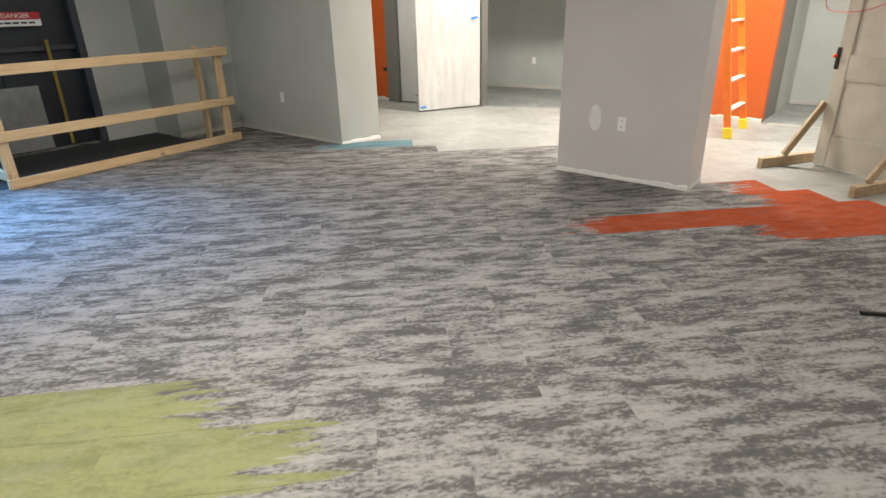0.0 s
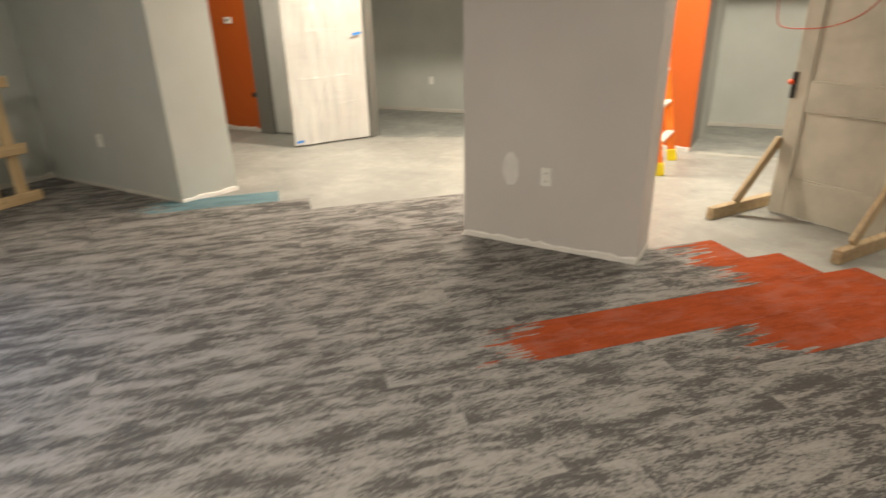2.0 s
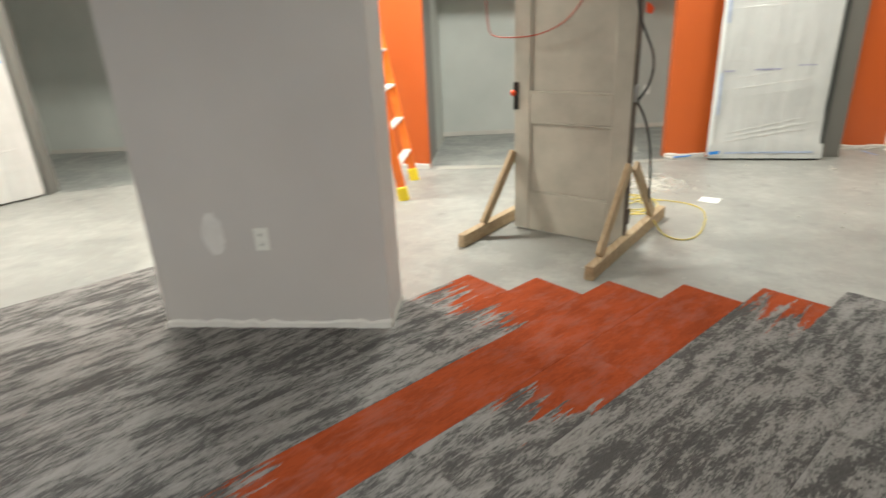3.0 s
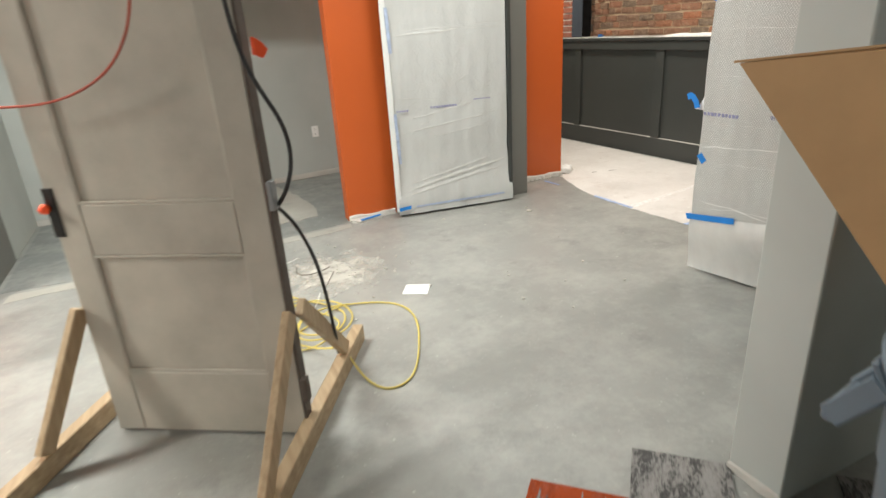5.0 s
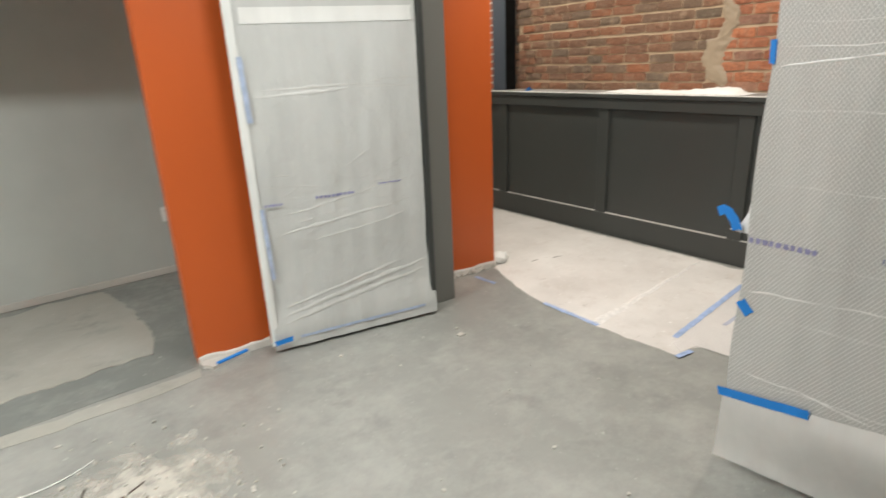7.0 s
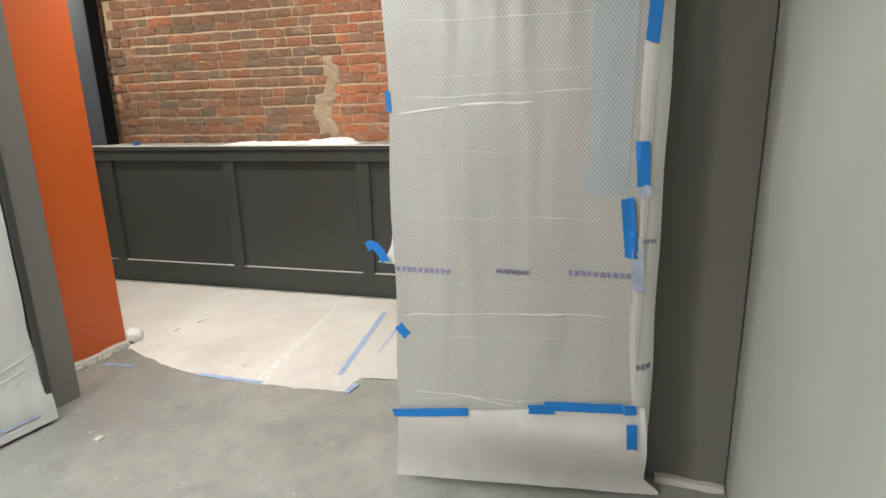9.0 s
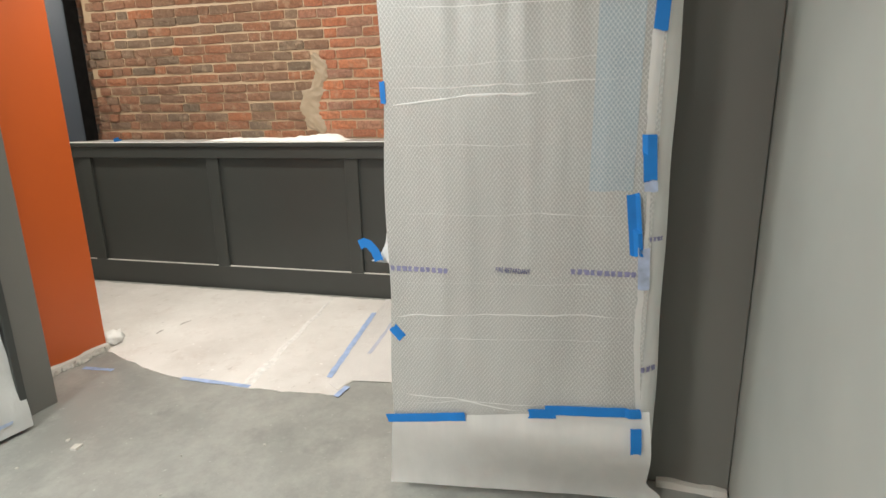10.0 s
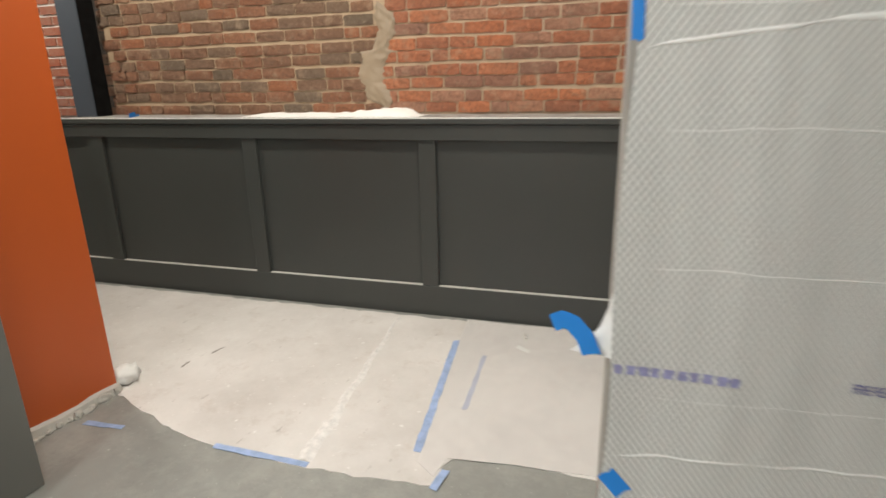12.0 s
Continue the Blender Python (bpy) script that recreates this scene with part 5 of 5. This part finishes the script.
# crumpled seam in the paper
seam = bmesh.new()
prev = None
for i in range(50):
    t = i / 49
    x, y = 5.345 + (6.76 - 5.345) * t, 8.575 + (8.81 - 8.575) * t + 0.006 * math.sin(t * 23)
    w = 0.008 + 0.034 * (1 - t) * (0.6 + 0.8 * abs(noise.noise(Vector((t * 30, 0, 4)))))
    h = 0.006 + 0.012 * (1 - t) * abs(noise.noise(Vector((t * 40, 3, 0))))
    ring = [seam.verts.new((x, y - w, 0.0045)), seam.verts.new((x, y, 0.0045 + h)), seam.verts.new((x, y + w, 0.0045))]
    if prev:
        for k in range(2):
            seam.faces.new((prev[k], ring[k], ring[k + 1], prev[k + 1]))
    prev = ring
bmesh.ops.recalc_face_normals(seam, faces=seam.faces[:])
tagged(obj_from_bm("paper_seam", seam, plain("crumpled_white_paper", (0.74, 0.72, 0.70), 0.8, var=0.15, scale=30)), "crumpled white seam across the floor paper", "seam")

alcove = [(0.84, 9.5), (1.9, 9.42), (3.24, 9.58), (3.27, 9.74), (4.85, 9.74), (4.9, 9.92), (5.5, 9.92), (5.5, 11.53), (0.84, 11.12)]
tagged(obj_from_bm("alcove_floor", prism(alcove, 0.0005, 0.002), M_DARKPATCH), "darker concrete in the alcove", "floor patch", kind="structure")
tagged(obj_from_bm("levelling_patch", prism(rough_edge([(1.95, 9.90), (2.19, 9.80), (2.63, 9.84), (3.05, 9.91), (3.12, 10.12), (3.03, 10.8), (2.91, 11.24), (2.5, 11.22), (2.02, 11.0), (1.95, 10.28)], 0.05, 0.018, 9), 0.002, 0.007), M_PATCH), "beige patch of floor levelling compound in the alcove", "floor patch")
tagged(obj_from_bm("threshold_line", prism(rough_edge([(0.9, 9.30), (1.92, 9.355), (2.51, 9.353), (3.11, 9.405), (3.24, 9.44), (3.24, 9.55), (3.13, 9.518), (2.517, 9.454), (1.91, 9.465), (0.9, 9.42)], 0.07, 0.012, 4), 0.0005, 0.003), M_PATCH), "pale scar in the concrete across the alcove mouth", "floor scar")
# dark slab paints the soffit's shadow onto the west alcove floor
tagged(obj_from_bm("alcove_floor_west", prism([(-2.85, 8.7), (-1.5, 9.3), (0.68, 9.5), (0.68, 11.1), (-4.45, 10.65), (-3.0, 8.8)], 0.0005, 0.002), M_DARKPATCH), "concrete in the west alcove, darkened for the soffit's shadow", "floor patch", kind="structure")


def litter(name, bm, mat, label, category, group=""):
    return tagged(obj_from_bm(name, bm, mat), label, category, group)


litter("paper_sheet", prism([(3.127, 8.057), (3.253, 7.976), (3.328, 8.092), (3.198, 8.167)], 0.001, 0.004), M_SHEETPAPER, "small white folded paper on the concrete", "paper")
rnd = random.Random(21)
for k in range(120):
    if k < 84:
        x, y = rnd.gauss(2.89, 0.22), rnd.gauss(8.62, 0.24)
    else:
        x, y = rnd.uniform(2.2, 5.0), rnd.uniform(7.2, 9.3)
    if x > 4.7 and y < 7.7:
        continue
    r = rnd.uniform(0.004, 0.013)
    n = rnd.randrange(4, 7)
    pts = [(x + r * rnd.uniform(0.5, 1.2) * math.cos(2 * math.pi * i / n), y + r * rnd.uniform(0.5, 1.2) * math.sin(2 * math.pi * i / n)) for i in range(n)]
    litter("plaster_crumb", prism(pts, 0.0005, rnd.uniform(0.003, 0.009)), M_RAW, "crumb of white plaster on the concrete", "debris", "plaster crumbs")
litter("plaster_crumb", prism([(4.59, 8.945), (4.63, 8.95), (4.62, 8.985), (4.585, 8.975)], 0.0005, 0.012), M_RAW, "crumb of white plaster on the concrete", "debris", "plaster crumbs")
m = Mat("drifted_plaster_dust", 0.95)
n1 = m.noise(m.coords(), 9, 6, 0.75)
m.color(m.ramp(n1, [(0.35, (0.46, 0.44, 0.39)), (0.65, (0.62, 0.59, 0.53))]))
tc = m.node("ShaderNodeTexCoord")
gr = m.node("ShaderNodeMapping")
gr.inputs["Location"].default_value = (-2.84 / 0.52, -8.62 / 0.52, 0)
gr.inputs["Scale"].default_value = (1 / 0.52, 1 / 0.52, 0)
m.link(tc.outputs["Object"], gr.inputs["Vector"])
ln = m.node("ShaderNodeVectorMath")
ln.operation = "LENGTH"
m.link(gr.outputs[0], ln.inputs[0])
cover_fac = m.math("ADD", m.math("MULTIPLY", n1, 1.5), m.math("MULTIPLY", ln.outputs["Value"], -0.75))
m.link(m.ramp(cover_fac, [(0.25, G3(0)), (0.62, G3(0.75))]), m.b.inputs["Alpha"])
tagged(obj_from_bm("plaster_dust", prism(rough_edge([(2.1, 7.9), (3.55, 7.9), (3.55, 9.3), (2.1, 9.3)], 0.1, 0.02, 3), 0.0005, 0.0012), m.m), "thin drift of beige plaster dust on the concrete", "dust", kind="stuff")
for k, pts in enumerate((((2.66, 8.82, 0.004), (2.62, 8.73, 0.006), (2.68, 8.64, 0.004), (2.78, 8.66, 0.005), (2.86, 8.72, 0.004)), ((2.86, 8.62, 0.004), (2.80, 8.5, 0.006), (2.76, 8.42, 0.004)), ((2.70, 8.34, 0.004), (2.66, 8.22, 0.005), (2.60, 8.10, 0.004)), ((2.35, 8.95, 0.004), (2.45, 8.88, 0.006), (2.60, 8.92, 0.004), (2.7, 9.0, 0.004)))):
    w = thing("wire_offcut", pts[0][0], pts[0][1], 0, 0, "short offcut of wire on the dusty concrete", "wire", "wire offcuts")
    tube("wire", [Vector(p) - Vector((pts[0][0], pts[0][1], 0)) for p in pts], 0.003, M_DOOREDGE if k < 2 else M_WHITE, w)
ob = thing("taped_plaster_lump", 3.255, 9.571, 0, 0, "chipped plaster and blue tape at the wall foot", "plaster")
part("lump", prism(rough_edge([(0.0, -0.005), (0.05, -0.09), (0.28, -0.03), (0.27, 0.01), (0.02, 0.015)], 0.03, 0.008, 2), 0.0005, 0.02), M_RAW, ob)
part("tape", beam((0.08, -0.075, 0.026), (0.26, -0.02, 0.026), 0.025, 0.008, 0.001), M_TAPE, ob)
# white rag at the corner of the orange wall
bm = bmesh.new()
bmesh.ops.create_icosphere(bm, subdivisions=3, radius=1.0)
for v in bm.verts:
    s = 1 + 0.35 * noise.noise(v.co * 2.2) + 0.18 * noise.noise(v.co * 5)
    v.co = Vector((v.co.x * 0.075 * s, v.co.y * 0.06 * s, max(0.0, 0.035 + v.co.z * 0.05 * s)))
for f in bm.faces:
    f.smooth = True
rag = obj_from_bm("crumpled_rag", bm, M_SHEETPAPER)
rag.matrix_world = pose(5.60, 9.81, 0.0035, 0, 0, 30)
tagged(rag, "crumpled white rag at the foot of the orange wall", "rag")
rnd = random.Random(31)
for k in range(13):
    bm = bmesh.new()
    bmesh.ops.create_icosphere(bm, subdivisions=2, radius=1.0)
    wide, tall = rnd.uniform(0.012, 0.036), rnd.uniform(0.008, 0.026)
    for v in bm.verts:
        g = 1 + 0.5 * noise.noise(v.co * 1.7 + Vector((k * 9.0, 0, 0)))
        v.co = Vector((v.co.x * wide * g, v.co.y * 0.016 * g, max(0.0, tall * 0.5 + v.co.z * tall * g)))
    chunk = litter("plaster_chunk", bm, M_RAW, "broken plaster chunk at the wall foot", "debris", "plaster chunks")
    chunk.matrix_world = pose(4.98 + 0.042 * k + rnd.uniform(-0.015, 0.015), 9.748 + rnd.uniform(-0.012, 0.006), 0.0005, 0, 0, rnd.uniform(-40, 40))
for a, b in (((5.97, 9.60), (6.07, 9.585)), ((5.79, 9.64), (5.87, 9.645))):
    d = Vector((b[0] - a[0], b[1] - a[1], 0))
    mark = litter("scuff_mark", prism(rough_edge([(0, 0), (d.x, d.y), (d.x * 0.8, d.y + 0.014), (d.x * 0.2, 0.012)], 0.02, 0.004, 6), 0.0, 0.0006), plain("dark_scuff", (0.26, 0.24, 0.22), 0.9, var=0.3, scale=40), "dark scuff on the pale floor paper", "scuff", "scuff marks")
    mark.matrix_world = pose(a[0], a[1], 0.0042)
clip = thing("steel_clip", 6.72, 7.99, 0.0068, 20, "small bright steel clip on the floor film", "clip")
part("clip_body", beam((-0.03, 0, 0.006), (0.03, 0, 0.006), 0.016, 0.012, 0.003), M_RUNG, clip)
litter("paper_scrap", prism([(6.52, 7.93), (6.55, 7.925), (6.60, 8.0), (6.57, 8.01)], 0.0068, 0.0085), M_SHEETPAPER, "torn white scrap on the floor film", "paper")
tool = thing("carpet_tool", 2.43, 4.51, 0.009, 25, "dark steel carpet tool lying on the carpet", "tool")
part("shaft", beam((-0.13, 0, 0.012), (0.10, 0, 0.012), 0.022, 0.018, 0.004), M_DARK, tool)
part("grip", beam((0.10, 0, 0.014), (0.22, 0, 0.014), 0.03, 0.026, 0.006), M_YELLOW, tool, "yellow grip")
lay_bricks()
# ---- carpet planks ----
PW, PL, ANG = 0.324, 0.966, 46.0
CU, SU = math.cos(radians(ANG)), math.sin(radians(ANG))
M_CARPET = carpet_mat("grey_streaked_carpet")
ORANGE_C, LIME_C, BLUE_C = (0.345, 0.064, 0.019), (0.222, 0.23, 0.108), (0.14, 0.25, 0.29)
M_CORANGE = carpet_mat("orange_carpet", ORANGE_C)
M_CLIME = carpet_mat("lime_carpet", LIME_C)
M_CBLUE = carpet_mat("blue_carpet", BLUE_C)
# row: (accent, where it starts or ends along the row, +1 if it runs on from there and -1 if it ends there)
ACCENTS = {-1: (ORANGE_C, M_CORANGE, 5.45, 1), 0: (ORANGE_C, M_CORANGE, 5.40, 1), 1: (ORANGE_C, M_CORANGE, 3.92, 1), 2: (ORANGE_C, M_CORANGE, 5.02, 1),
           3: (ORANGE_C, M_CORANGE, 6.45, 1), -8: (BLUE_C, M_CBLUE, 1.95, 1),
           6: (LIME_C, M_CLIME, 1.75, -1), 7: (LIME_C, M_CLIME, 2.2, -1), 8: (LIME_C, M_CLIME, 2.05, -1), 9: (LIME_C, M_CLIME, 1.2, -1)}
TOP = 3.31


def row_end(r):
    top = TOP - PW * r
    if r <= -9:
        return min(2.4, (5.9 - CU * top) / SU)
    if r <= -7:
        return 5.863 + 0.2453 * r - PL
    if r == -2:
        return 5.20
    if r <= 4:
        return 5.963 + 0.2453 * r
    return min((5.97 - CU * top) / SU, (5.1 + SU * (top - PW)) / CU)


def plank_mesh(name, length, mat):
    me = bpy.data.meshes.new(name)
    bm = box(-length / 2, length / 2, -PW / 2 + 0.0008, PW / 2 - 0.0008, 0.0, 0.008)
    bm.to_mesh(me)
    bm.free()
    me.materials.append(mat)
    return me


def lay_carpet():
    carpet = thing("carpet", 0, 0, 0.0005, 0, "streaked grey carpet planks with orange, lime and blue accents", "carpet", kind="structure")
    whole = {}
    rest = bmesh.new()
    for r in range(-14, 24):
        top = TOP - PW * r
        v = top - PW / 2
        end = row_end(r)
        while end > -6.0:
            length = PL
            u = end - length / 2
            x, y = CU * u - SU * v, SU * u + CU * v
            end -= PL
            if x < -5.6 or y < -3.0 or x > 4.95 or y > 6.6 or (x < -5.3 and (y > 4.0 or y < 2.4)):
                continue
            mat, key = M_CARPET, "grey"
            acc = ACCENTS.get(r)
            if acc:
                col, solid, at, way = acc
                lo, hi = u - length / 2, u + length / 2
                ragged = way > 0 and lo < at + 0.35 and hi > at - 0.35 or way < 0 and lo < at + 0.35 and hi > at - 0.35
                if ragged:
                    key = "fade%d_%d" % (r, round(u * 10))
                    mat = carpet_mat("carpet_accent_edge", col, (at - u) * way)
                elif (way > 0 and lo >= at) or (way < 0 and hi <= at):
                    mat, key = solid, solid.name
            near = -4.2 < x < 4.9 and y > 0.1
            if not near:
                b = box(-length / 2, length / 2, -PW / 2 + 0.0008, PW / 2 - 0.0008, 0, 0.008)
                b.transform(pose(x, y, 0, 0, 0, ANG))
                merged(rest, b)
                continue
            if key not in whole:
                whole[key] = plank_mesh("carpet_plank", length, mat)
            ob = new("carpet_plank", whole[key])
            ob.parent = carpet
            turned = 180 if acc and acc[3] < 0 and key.startswith("fade") else 0
            ob.matrix_basis = pose(x, y, 0, 0, 0, ANG + turned)
    tagged(part("carpet_plank_rest", rest, M_CARPET, carpet), kind="stuff")


lay_carpet()
